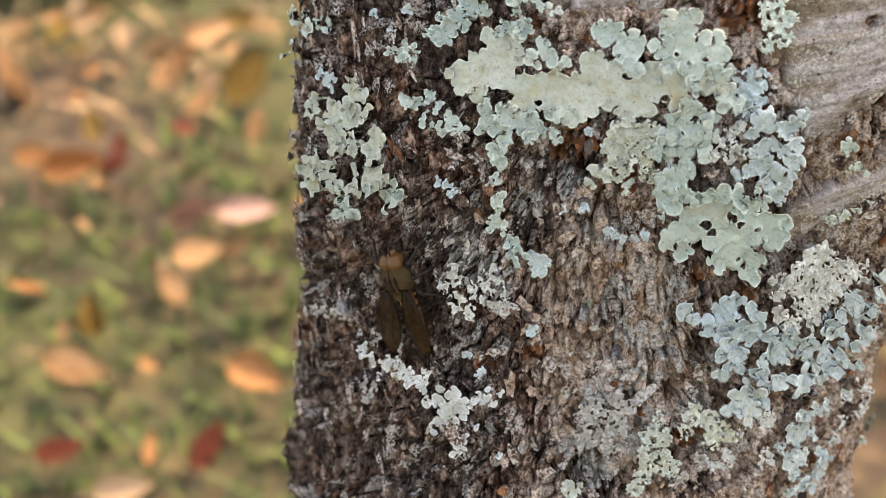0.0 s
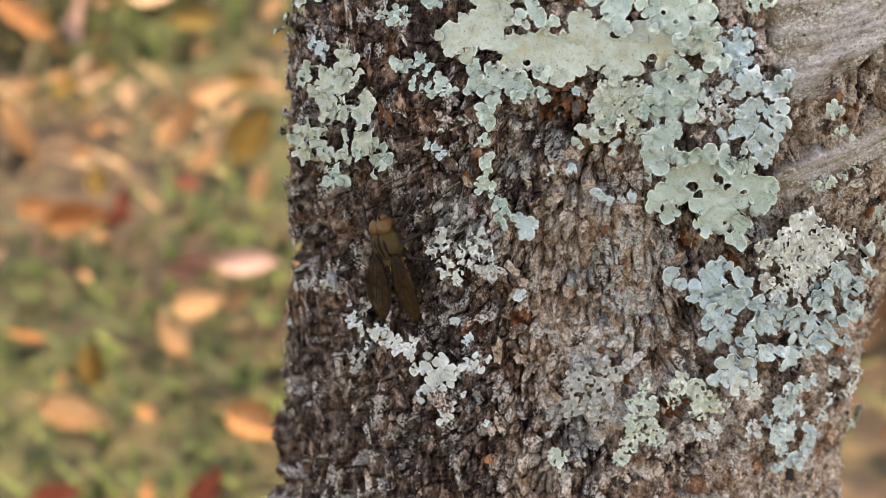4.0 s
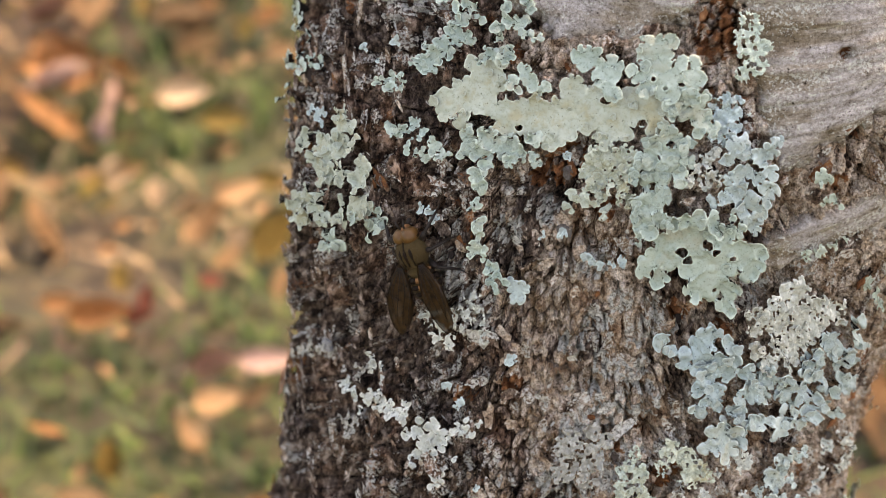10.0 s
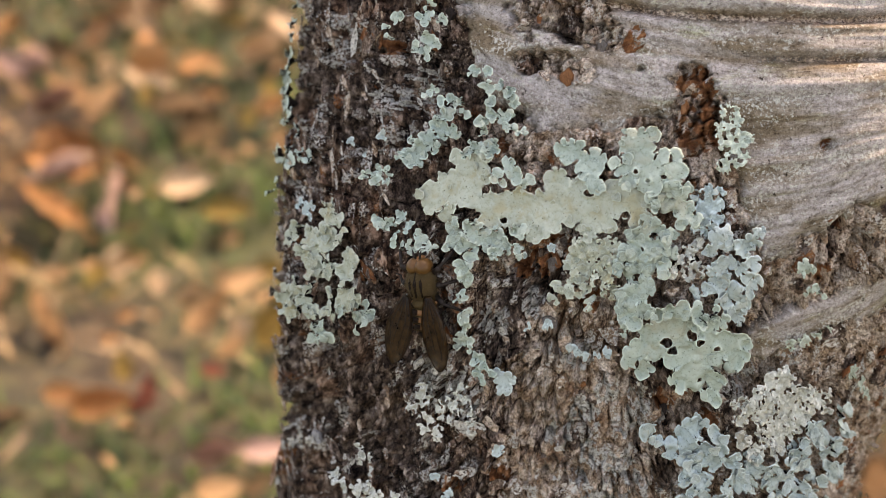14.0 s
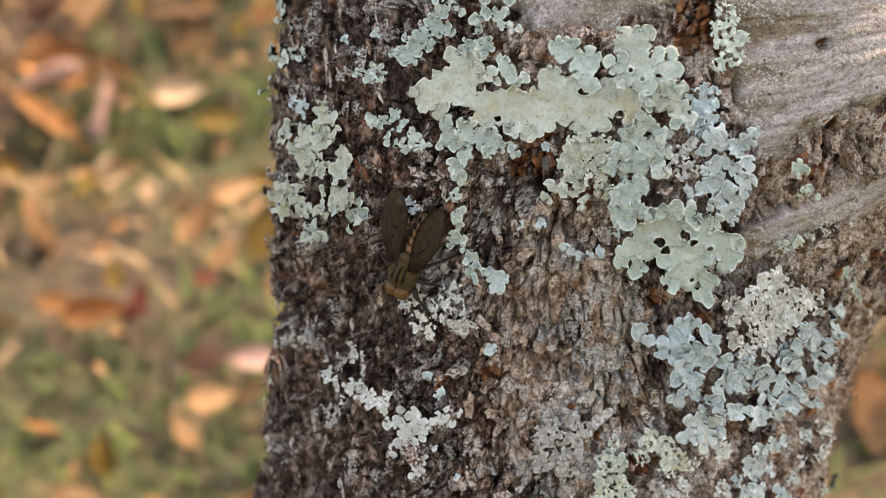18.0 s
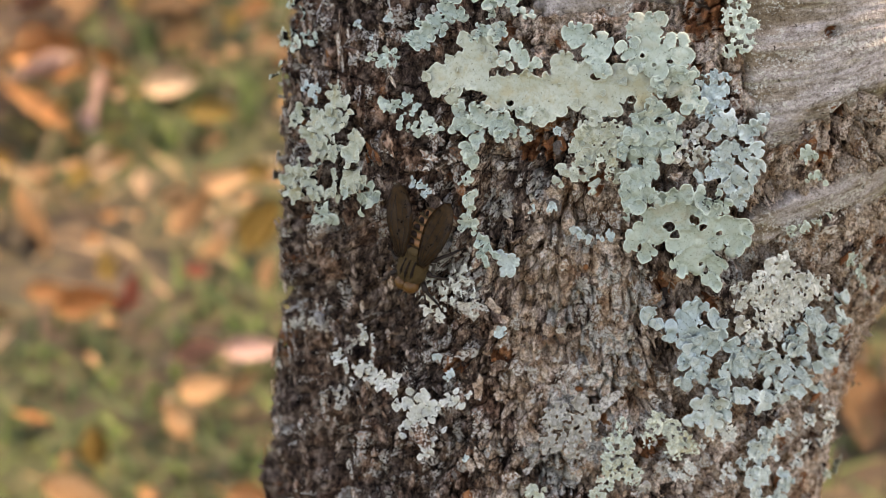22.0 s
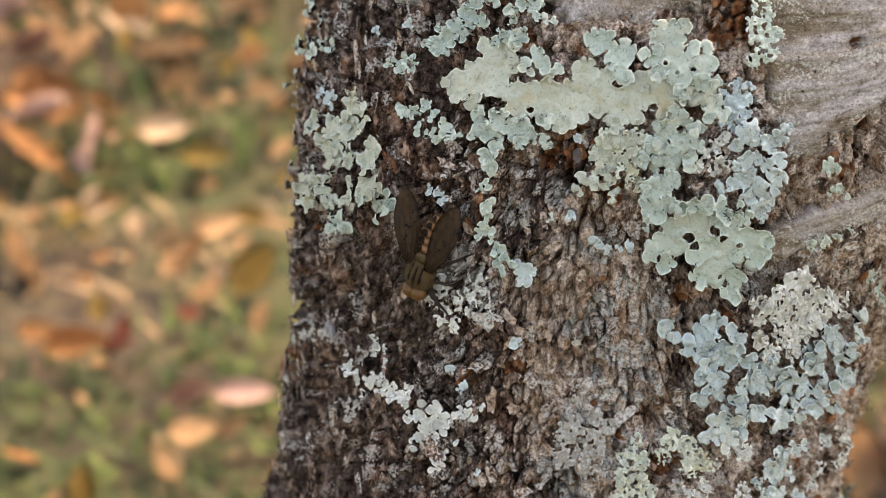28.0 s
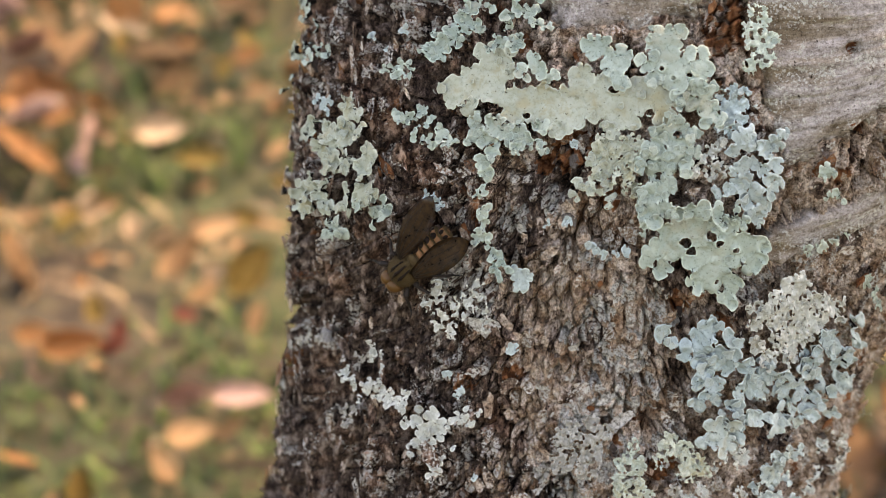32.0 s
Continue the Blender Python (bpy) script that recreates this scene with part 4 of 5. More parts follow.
WHITE_LOW = [(-2.3, -27.5, 1), (-0, -28.2, 1.5), (-2.8, -29.4, 1.3), (-4.5, -29.3, 0.8), (-5, -30.4, 0.7), (-1.1, -31.4, 2), (-2.7, -33.9, 1.5), (-0.5, -34.1, 1.2), (1.7, -30.2, 1.5), (3.3, -29.5, 0.9), (1.2, -32.2, 1.1), (4.6, -28.4, 1), (6, -28, 0.9), (7.2, -29.1, 0.8), (8.5, -27.3, 0.8), (9.3, -26.8, 0.4), (6.3, -26.5, 0.3), (0.2, -37.5, 1), (1.8, -36.8, 0.8), (0.2, -39.9, 0.9), (1, -38.9, 0.8), (-4.3, -36.6, 0.7), (4.2, -34.3, 0.7)]
DULL = [(-14.3, -17.2, 1.3), (-12.6, -17.4, 1.1), (-14.9, -18.9, 0.9), (-17.1, -28.8, 1.2), (-15.3, -28.1, 1.3), (-16.5, -30.4, 1.1), (-18.9, -27.1, 1), (-25.3, -14.2, 1.6), (-27.3, -14.7, 1), (-22.8, -13.9, 1.1), (-28.7, -15.2, 0.8), (-24.1, -12.2, 0.8)]
SPECKLE = [(0.5, -3.7, 2.2), (4.9, -6.9, 2.8), (7.2, -3.7, 2.2), (0.6, -9.2, 2.2), (9.3, -10.1, 1.5), (2.9, -11.3, 1.6), (-1.6, -6.4, 1.3), (8.1, -6.9, 1.6)]
SPOTS = [(28.7, 4.4, 1), (30.3, 3.7, 0.8), (34, 4.5, 0.8), (14.3, -14.4, 1), (2.5, -20.1, 0.8), (4.8, -23.4, 1), (8.1, -39.9, 0.7), (27.6, 5.4, 0.7), (32.4, 3.7, 0.7), (-2, 13.9, 0.8), (-0.4, 13.4, 0.8), (0.7, 12.1, 0.7), (23.5, 9, 0.8), (19.7, 9, 0.7), (-12.5, 44.8, 0.8), (-9.7, 42.2, 0.7), (-6.4, 45.1, 0.9), (24.3, 22.9, 0.8)]
POWDER = [(56.2, 40.7, 2.3), (55.6, 43.2, 2.3), (57.3, 38.7, 2), (55.3, 37.1, 1.6), (55.9, 46.2, 2), (58.6, 41.7, 1.6), (68.8, 4.9, 1.2), (71.3, 5.5, 1.1), (73.8, 6.6, 1.1), (75.9, 7.7, 0.8), (38.9, 9.2, 1.3), (36.9, 8.1, 1.2)]
SCRAPS = [(-30.9, 21.3, 0.8), (-31.1, 17.2, 0.8), (-31.3, 13.6, 0.5), (-28.8, 38.4, 0.8), (-29.1, 35.8, 0.8), (-29.5, 33.1, 0.8), (-29.8, 30.7, 0.7), (-30.2, 27.8, 0.7), (-31.8, -21.5, 1), (-32.1, -24, 0.7), (-27.8, 45.2, 0.8)]

LEAFY = dict(notch=1.4, lift=3.0, curl=1.0, holes=0.12)
BROAD = dict(notch=1.4, lift=3.8, curl=0.8, slits=0.3, holes=0.0, relief=0.4)
FRILLED = dict(notch=0.85, lift=3.2, curl=1.4, holes=0.2)
CRUSTY = dict(notch=0.5, lift=1.9, curl=0.4, holes=0.15, crumb=0.39)
lichen(STRIP, OLIVE, "pale green leafy lichen sheet with olive stains across the trunk", 11, 0.25, notch=1.1, lift=2.7, curl=0.7, holes=0.1, slits=0.3, relief=0.6)
lichen(MINT_ONE, GREEN, "smooth mint green lichen with three round lobes", 12, 0.0, **BROAD)
lichen(MINT_TWO, GREEN, "pale mint lichen rosette with large smooth round lobes", 31, 0.25, **BROAD)
lichen(MINT_THREE, GREEN, "small mint lichen lobes standing off the sheet", 32, 0.0, **{**BROAD, "notch": 1.0})
lichen(STRIP_END, GREEN, "pale green lichen with wavy rolled margins", 33, 0.3, **LEAFY)
lichen(RUFFLE, GREEN, "pale green lichen with ruffled hanging margins", 13, 1.0, **FRILLED)
lichen(RUFFLE_LONG, GREEN, "long pale green lichen with ruffled rolled edges", 34, 1.1, notch=1.1, lift=2.9, curl=1.2, holes=0.1)
lichen(GREY_MID, OLIVE, "grey-green lichen patch with torn pale margins", 35, 0.8, notch=0.9, lift=2.4, curl=0.9, holes=0.2, crumb=0.30)
lichen(BIG_LOBE, GREEN, "mint green lichen with broad lobes and curled edges", 14, 0.05, notch=1.5, lift=3.2, curl=1.3, holes=0.0, slits=0.25, relief=0.5)
lichen(BIG_TOP, GREEN, "narrow mint lichen fold with a rolled white rim", 36, 0.4, notch=0.9, lift=4.0, curl=1.5, holes=0.0)
lichen(VINE_HIGH, GREEN, "pale lichen lobes high on dark bark", 37, 0.3, **FRILLED)
lichen(VINE, GREEN, "narrow chain of cream-green lichen lobes on dark bark", 15, 0.4, **{**FRILLED, "holes": 0.1})
lichen(VINE_RIGHT, GREEN, "chain of small green lichen lobes beside smooth bark", 38, 0.5, **{**FRILLED, "holes": 0.1})
lichen(EDGE_HIGH, GREEN, "grey-green lichen fringe along the trunk's side", 18, 0.5, **FRILLED)
lichen(EDGE_LOW, GREEN, "curled grey-green lichen tuft at the trunk's edge", 39, 0.9, **FRILLED)
lichen(CLUSTER, OLIVE, "tangled grey-green lichen with crinkled lobes and dark gaps", 16, 1.0, notch=1.1, lift=3.4, curl=1.5, holes=0.12)
lichen(CLUSTER_LOW, GREEN, "pale lichen lobes hanging below a tangled cluster", 40, 0.5, **LEAFY)
lichen(MINT_DOT, BLUE_GREY, "single scalloped mint lichen lobe in dark bark", 41, 0.0, **{**BROAD, "notch": 0.8, "lift": 2.8})
for k, rose in enumerate((ROSE_ONE, ROSE_TWO, ROSE_THREE)):
    lichen(rose, GREEN, "small cream-green lichen rosette on dark bark", 42 + k, 0.5, notch=0.7, lift=3.2, curl=1.0, holes=0.12)
lichen(COLUMN, GREEN, "column of small pale lichen lobes on brown bark", 45, 0.2, notch=0.75, lift=2.9, curl=0.7, holes=0.1)
lichen(BLUE_DOT, BLUE_GREY, "round pale blue lichen rosette with scalloped edge", 46, 0.0, notch=0.9, lift=2.8, curl=0.5, holes=0.0, slits=0.3, relief=0.5)
lichen(BLUE, BLUE_GREY, "blue-grey lichen with finely cut lobes beside smooth bark", 19, 0.6, notch=0.9, lift=2.6, curl=0.7, holes=0.2)
lichen(GRAINS, ASHEN, "grainy grey lichen tufts", 47, 1.2, notch=0.5, lift=2.2, curl=0.8, holes=0.2, crumb=0.42)
lichen(BLUE_UP, BLUE_GREY, "granular blue-green lichen at the edge of smooth bark", 48, 0.5, notch=0.6, lift=1.4, curl=0.5, holes=0.1, crumb=0.38)
lichen(PAIR, GREEN, "two small pale lichen lobes on orange-brown bark", 20, 0.2, notch=0.8, lift=1.6, curl=0.5, holes=0.0)
lichen(MAT_TOP, ASHEN, "granular cream-grey lichen mat with leafy edges", 21, 0.6, notch=0.7, lift=2.4, curl=0.8, holes=0.1, crumb=0.34)
lichen(BLUE_LEAF, BLUE_GREY, "smooth blue-grey leafy lichen with overlapping lobes", 22, 0.5, **LEAFY)
lichen(BLUE_MID, BLUE_GREY, "blue-grey leafy lichen with dark gaps between lobes", 49, 0.9, **{**LEAFY, "lift": 3.2, "holes": 0.2})
lichen(BLUE_BOWL, BLUE_GREY, "large smooth blue-grey lichen lobe", 50, 0.1, **{**LEAFY, "holes": 0.0, "lift": 3.2})
lichen(BLUE_HAND, BLUE_GREY, "blue-grey lichen lobes spread over a dark gap", 51, 0.2, **{**LEAFY, "holes": 0.1, "lift": 3.0})
lichen(BLUE_RIM, BLUE_GREY, "curled blue-grey lichen lobes at the mat's rim", 52, 0.9, **{**LEAFY, "curl": 1.3, "lift": 3.0})
lichen(GREY_LOW, BLUE_GREY, "grey lichen rosettes low on the trunk", 23, 0.9, **{**LEAFY, "notch": 0.9, "holes": 0.24})
lichen(GREY_EDGE, ASHEN, "grainy pale grey lichen patches low on the trunk", 53, 0.6, notch=0.6, lift=2.4, curl=0.8, holes=0.2, crumb=0.38)
lichen(WHITE, ASHEN, "ashen white lichen crust with torn edges", 24, 0.15, notch=0.9, lift=2.6, curl=0.9, holes=0.2, crumb=0.30)
lichen(WHITE_LOW, ASHEN, "ashen white papery lichen with torn edges", 54, 0.15, notch=0.8, lift=2.7, curl=0.8, holes=0.14)
lichen(DULL, DUSKY, "dull grey papery old lichen on dark bark", 55, 0.3, notch=0.8, lift=1.8, curl=0.7, holes=0.2, crumb=0.40)
lichen(SPECKLE, ASHEN, "speckled white crust lichen on dark bark", 56, 0.0, notch=0.35, lift=1.7, curl=0.3, holes=0.1, crumb=0.50, slits=0.0)
lichen(SPOTS, BLUE_GREY, "tiny pale lichen spots scattered over the bark", 25, 0.5, notch=0.55, lift=2.2, curl=0.6, holes=0.2)
lichen(MAT_LOW, OLIVE, "grey-green granular lichen mat low on the trunk", 30, 0.8, **CRUSTY)
lichen(MAT_PALE, DUSKY, "dusty olive crust lichen low on the trunk", 57, 0.2, **CRUSTY)
lichen(POWDER, GREEN, "powdery green lichen on smooth grey bark", 28, 0.2, notch=0.45, lift=0.9, curl=0.2, holes=0.2, crumb=0.42)
lichen(SCRAPS, DUSKY, "grey curled lichen scraps on the trunk's edge", 29, 0.8, notch=0.6, lift=1.3, curl=1.0, holes=0.1)
lichen(FAR_RIGHT, GREEN, "pale lichen tufts on the trunk's shaded side", 27, 0.8, notch=0.8, lift=2.0)

# ---- ground ----
def ground_material():
    m, nodes, links, shader = material("autumn_ground")
    a, b = noise_node(nodes, links, 3.0, 5), noise_node(nodes, links, 45.0, 6)
    c = ramp(nodes, links, b, [(0.3, (0.018, 0.012, 0.008)), (0.5, (0.055, 0.036, 0.019)), (0.7, (0.14, 0.095, 0.05))])
    g = ramp(nodes, links, b, [(0.3, (0.02, 0.028, 0.008)), (0.7, (0.07, 0.09, 0.025))])
    c = mix(nodes, links, ramp(nodes, links, a, [(0.42, (0, 0, 0)), (0.6, (1, 1, 1))]), c, g)
    links.new(c, shader.inputs["Base Color"])
    shader.inputs["Roughness"].default_value = 0.95
    bump(nodes, links, b, shader, 0.6, 0.01)
    return m


def build_ground():
    x = np.r_[-400, -120, -40, -12, np.linspace(-4, 4, 160), 12, 40, 120, 400]
    y = np.r_[-400, -120, -40, -12, np.linspace(-3, 5, 160), 12, 40, 120, 400]
    gx, gy = np.meshgrid(x, y)
    near = 1 - step(np.hypot(gx, gy), 2.5, 4)
    z = (0.03 * (layers(gx * 2.2, gy * 2.2, 401, 3) - 0.5) + 0.012 * (layers(gx * 14, gy * 14, 405, 2) - 0.5)) * near
    n, k = gx.shape
    i = np.arange(n * k).reshape(n, k)
    quads = np.stack([i[:-1, :-1], i[:-1, 1:], i[1:, 1:], i[1:, :-1]], -1).reshape(-1, 4)
    return tagged(part("ground", from_arrays("ground", np.stack([gx, gy, z], -1).reshape(-1, 3), quads), ground_material(), None), "mown grass and bare soil in autumn", "ground", kind="structure")


build_ground()


def blades(name, label, count, colours, seed, tall, where, far_side=0):
    """Many thin bent blades in one mesh."""
    rng = np.random.default_rng(seed)
    x, y = rng.uniform(*where[0], count), rng.uniform(*where[1], count)
    thick = layers(x * 5, y * 5, seed, 2)
    far = np.hypot(x + 0.1, y - 1.4)
    keep = rng.uniform(0, 1, count) < step(thick, 0.40, 0.58) * (1 - step(far, 0.7, 1.5))
    if far_side:
        keep &= rng.uniform(0, 1, count) < (0.32 if far_side < 0 else 0.1) + 0.68 * step(far_side * y, far_side * 1.35 - 0.4, far_side * 1.35 + 0.4)
    keep &= (x < 0.04) | (rng.uniform(0, 1, count) < 0.25)
    x, y = x[keep], y[keep]
    n = len(x)
    a, h, w = rng.uniform(0, 6.283, n), rng.uniform(*tall, n), rng.uniform(0.0012, 0.003, n)
    lean = rng.uniform(0.3, 1.4, n) * h
    dx, dy = np.cos(a), np.sin(a)
    verts = []
    for f, wide in ((0.0, 1.0), (0.55, 0.9), (1.0, 0.15)):
        cx, cy, cz = x + dx * lean * f * f, y + dy * lean * f * f, h * f - 0.006
        for side in (-1, 1):
            verts.append(np.stack([cx - dy * w * wide * side, cy + dx * w * wide * side, cz], -1))
    verts = np.stack(verts, 1).reshape(-1, 3)
    o = (np.arange(n) * 6)[:, None]
    quads = np.concatenate([o + [0, 1, 3, 2], o + [2, 3, 5, 4]])
    m, nodes, links, shader = material(name)
    isle = nodes.new("ShaderNodeNewGeometry").outputs["Random Per Island"]
    links.new(ramp(nodes, links, isle, [(k / (len(colours) - 1), c) for k, c in enumerate(colours)]), shader.inputs["Base Color"])
    shader.inputs["Roughness"].default_value = 0.7
    return tagged(part(name, from_arrays(name, verts, quads), m, None), label, "grass", kind="stuff")


blades("grass", "short green lawn grass under the fallen leaves", 150000, [(0.008, 0.022, 0.004), (0.038, 0.08, 0.010), (0.13, 0.19, 0.036)], 501, (0.011, 0.03), ((-1.6, 1.4), (-0.1, 2.9)), -1)
blades("dry_grass", "dry straw-coloured grass", 60000, [(0.24, 0.145, 0.065), (0.54, 0.38, 0.21), (0.38, 0.25, 0.12)], 502, (0.012, 0.035), ((-1.6, 1.4), (-0.1, 2.9)), 1)


def leaf_material(name, colour, edge):
    m, nodes, links, shader = material(name)
    a, b = noise_node(nodes, links, 40.0, 4), noise_node(nodes, links, 400.0, 5)
    c = mix(nodes, links, ramp(nodes, links, a, [(0.4, (0, 0, 0)), (0.65, (1, 1, 1))]), colour, edge)
    c = mix(nodes, links, 0.5, c, ramp(nodes, links, b, [(0.3, (0.7, 0.7, 0.7)), (0.6, (1, 1, 1))]), "MULTIPLY")
    links.new(c, shader.inputs["Base Color"])
    shader.inputs["Roughness"].default_value = 0.75
    shader.inputs["Specular IOR Level"].default_value = 0.25
    bump(nodes, links, b, shader, 0.3, 0.001)
    return m


LEAF_KINDS = {
    "orange": leaf_material("orange_leaf", (0.42, 0.185, 0.062), (0.54, 0.31, 0.15)),
    "tan": leaf_material("tan_leaf", (0.44, 0.25, 0.115), (0.56, 0.37, 0.20)),
    "red": leaf_material("red_leaf", (0.14, 0.028, 0.016), (0.22, 0.06, 0.03)),
    "pink": leaf_material("pink_leaf", (0.42, 0.27, 0.22), (0.50, 0.34, 0.28)),
    "pale": leaf_material("pale_leaf", (0.54, 0.38, 0.23), (0.62, 0.47, 0.31)),
    "brown": leaf_material("brown_leaf", (0.13, 0.075, 0.035), (0.20, 0.12, 0.055)),
    "yellow": leaf_material("yellow_leaf", (0.30, 0.21, 0.05), (0.27, 0.16, 0.05)),
}


def leaf_mesh(seed):
    """An ovate leaf blade 1 long, cupped and twisted, with a sunk midrib and thickness."""
    rng = np.random.default_rng(seed)
    cup, twist, wide, droop = rng.uniform(0.1, 0.55), rng.uniform(-0.5, 0.5), rng.uniform(0.26, 0.36), rng.uniform(-0.2, 0.35)
    rows, cols = 13, 7
    pts = []
    for i in range(rows):
        f = i / (rows - 1)
        half = wide * math.sin(math.pi * f**0.8) ** 0.8 * (1 - 0.25 * f) + 0.006
        for j in range(cols):
            e = j / (cols - 1) * 2 - 1
            saw = 1 + 0.05 * (i % 2) * (abs(e) > 0.9)
            z = cup * e * e * half + twist * e * half * f + droop * (f - 0.5) ** 2 - 0.03 * math.exp(-((e * 4) ** 2)) + 0.02 * math.sin(f * 24) * abs(e)
            pts.append((f - 0.5, e * half * saw, z))
    bm = bmesh.new()
    up = [bm.verts.new(p) for p in pts]
    for i in range(rows - 1):
        for j in range(cols - 1):
            bm.faces.new((up[i * cols + j], up[(i + 1) * cols + j], up[(i + 1) * cols + j + 1], up[i * cols + j + 1]))
    bmesh.ops.solidify(bm, geom=bm.faces[:], thickness=0.012)
    return bm


def stalk_mesh():
    bm = bmesh.new()
    bmesh.ops.create_cone(bm, cap_ends=True, segments=6, radius1=0.010, radius2=0.014, depth=0.34, matrix=Matrix.Translation((-0.64, 0, 0.03)) @ Matrix.Rotation(math.pi / 2, 4, "Y"))
    return bm


LEAF_WORDS = {"orange": "curled orange fallen leaf lying in the grass", "tan": "dry tan fallen leaf lying in the grass", "red": "dark red fallen leaf lying in the grass",
              "pink": "pale pink upturned fallen leaf in the grass", "brown": "withered brown fallen leaf on the soil", "yellow": "dull yellow fallen leaf in the grass", "pale": "bleached straw-coloured fallen leaf in the grass"}
LEAF_MODELS = {}
for kind, made in LEAF_KINDS.items():
    LEAF_MODELS[kind] = []
    for k in range(4):
        blade, stem = bpy.data.meshes.new("blade"), bpy.data.meshes.new("stalk")
        for mesh, bm in ((blade, leaf_mesh(600 + 7 * k + len(kind))), (stem, stalk_mesh())):
            bm.to_mesh(mesh)
            bm.free()
            mesh.materials.append(made)
            for poly in mesh.polygons:
                poly.use_smooth = True
        LEAF_MODELS[kind].append((blade, stem))


def fallen_leaf(kind, x, y, length, turn, tip, tilt, which, z=0.02, lean=0):
    blade, stem = LEAF_MODELS[kind][which % 4]
    leaf = tagged(new("fallen_leaf", blade), LEAF_WORDS[kind], "leaf", "fallen leaves on the ground")
    leaf.matrix_world = pose(x, y, z, lean) @ pose(0, 0, 0, tip, tilt, turn) @ Matrix.Scale(length, 4)
    part("stalk", stem, None, leaf)
    return leaf


NEAR_LEAVES = [
    ("pink", -0.105, 1.012, 0.037, 0),
    ("pink", -0.138, 1.011, 0.030, 15),
    ("tan", -0.131, 0.974, 0.031, 10),
    ("tan", -0.159, 1.170, 0.041, 55),
    ("tan", -0.139, 1.213, 0.036, 20),
    ("tan", -0.104, 1.103, 0.025, 80),
    ("red", -0.148, 1.106, 0.018, 0),
    ("orange", -0.238, 1.078, 0.026, 0),
    ("orange", -0.212, 1.060, 0.040, 10),
    ("red", -0.189, 1.066, 0.021, 20),
    ("red", -0.187, 1.087, 0.019, 80),
    ("yellow", -0.206, 1.110, 0.023, 100),
    ("tan", -0.190, 0.875, 0.040, -20),
]
MIDDLE_LEAVES = [
    ("yellow", -0.187, 0.920, 0.025, 100),
    ("orange", -0.094, 0.865, 0.034, -25),
    ("red", -0.191, 0.813, 0.028, 10),
    ("red", -0.116, 0.813, 0.030, 60),
    ("pale", -0.157, 0.782, 0.031, 10),
    ("tan", -0.202, 0.913, 0.014, 80),
    ("orange", -0.153, 0.882, 0.013, -30),
    ("orange", -0.146, 0.815, 0.017, 85),
    ("yellow", -0.111, 1.152, 0.043, 60),
    ("orange", -0.218, 1.146, 0.014, 0),
    ("orange", -0.212, 1.176, 0.013, 20),
    ("pale", -0.224, 1.233, 0.027, 10),
]
FAR_LEAVES = [
    ("tan", -0.274, 1.500, 0.043, 60),
    ("pink", -0.313, 1.500, 0.039, 40),
    ("pink", -0.354, 1.558, 0.042, -40),
    ("orange", -0.190, 1.512, 0.025, 0),
    ("pale", -0.158, 1.592, 0.038, 0),
    ("pale", -0.191, 1.352, 0.041, 10),
    ("orange", -0.139, 1.493, 0.029, 30),
    ("yellow", -0.158, 1.312, 0.036, 0),
    ("orange", -0.301, 1.432, 0.033, -10),
    ("pale", -0.280, 1.395, 0.034, 20),
    ("orange", -0.208, 1.576, 0.033, 20),
    ("tan", -0.217, 1.244, 0.024, 20),
    ("pale", -0.172, 1.197, 0.026, 40),
]
for k, (kind, x, y, length, turn) in enumerate(NEAR_LEAVES + MIDDLE_LEAVES + FAR_LEAVES):
    fallen_leaf(kind, x, y, length, turn, 0, 0, k, 0.018 + 0.22 * length, lean=32)
pick = random.Random(77)
kinds_near = ["orange", "tan", "tan", "pale", "brown", "yellow", "tan", "orange", "red", "brown", "brown"]
for k in range(235):
    x, y = pick.uniform(-0.52, 0.36), 0.80 + 1.45 * pick.random() ** 0.62
    far = ["orange", "tan", "pale", "pale", "pink", "tan", "pale", "brown", "brown"]
    if y < 1.02 and x < -0.16 or y < 1.3 and any(math.hypot(x - q[1], y - q[2]) < 0.05 for q in NEAR_LEAVES + MIDDLE_LEAVES):
        continue
    fallen_leaf(pick.choice(far if y > 1.25 or pick.random() < 0.3 else kinds_near), x, y, pick.uniform(0.026, 0.074), pick.uniform(0, 360), pick.uniform(-58, 58), pick.uniform(-45, 45), k, pick.uniform(0.010, 0.03))


def litter(kind, count, seed, near=False):
    """Leaves farther off, or crumbled bits of leaf among the whole ones, joined."""
    rng = random.Random(seed)
    bm = bmesh.new()
    for k in range(count):
        x, y = (rng.uniform(-0.65, 0.45), 0.8 + 1.75 * rng.random() ** 0.55) if near else (rng.uniform(-1.8, 1.6), rng.uniform(0.2, 3.4))
        if not near and -0.52 < x < 0.38 and 0.78 < y < 1.97 or math.hypot(x, y - 0.05) < 0.3:
            continue
        was = len(bm.verts)
        bm.from_mesh(LEAF_MODELS[kind][k % 4][0])
        bm.verts.ensure_lookup_table()
        m = pose(x, y, rng.uniform(0.01, 0.03), rng.uniform(-25, 25), rng.uniform(-25, 25), rng.uniform(0, 360)) @ Matrix.Scale(rng.uniform(0.008, 0.030) if near else rng.uniform(0.03, 0.06), 4)
        for q in bm.verts[was:]:
            q.co = m @ q.co
    words = "crumbled " + kind + " leaf bits among the fallen leaves" if near else "scattered " + kind + " autumn leaves over the lawn"
    tagged(part("leaf_bits" if near else "leaf_litter", bm, LEAF_KINDS[kind], None), words, "leaves", kind="stuff")


for kind, count, seed in (("orange", 190, 91), ("tan", 190, 92), ("pale", 150, 95), ("brown", 130, 93), ("red", 50, 94)):
    litter(kind, count, seed)
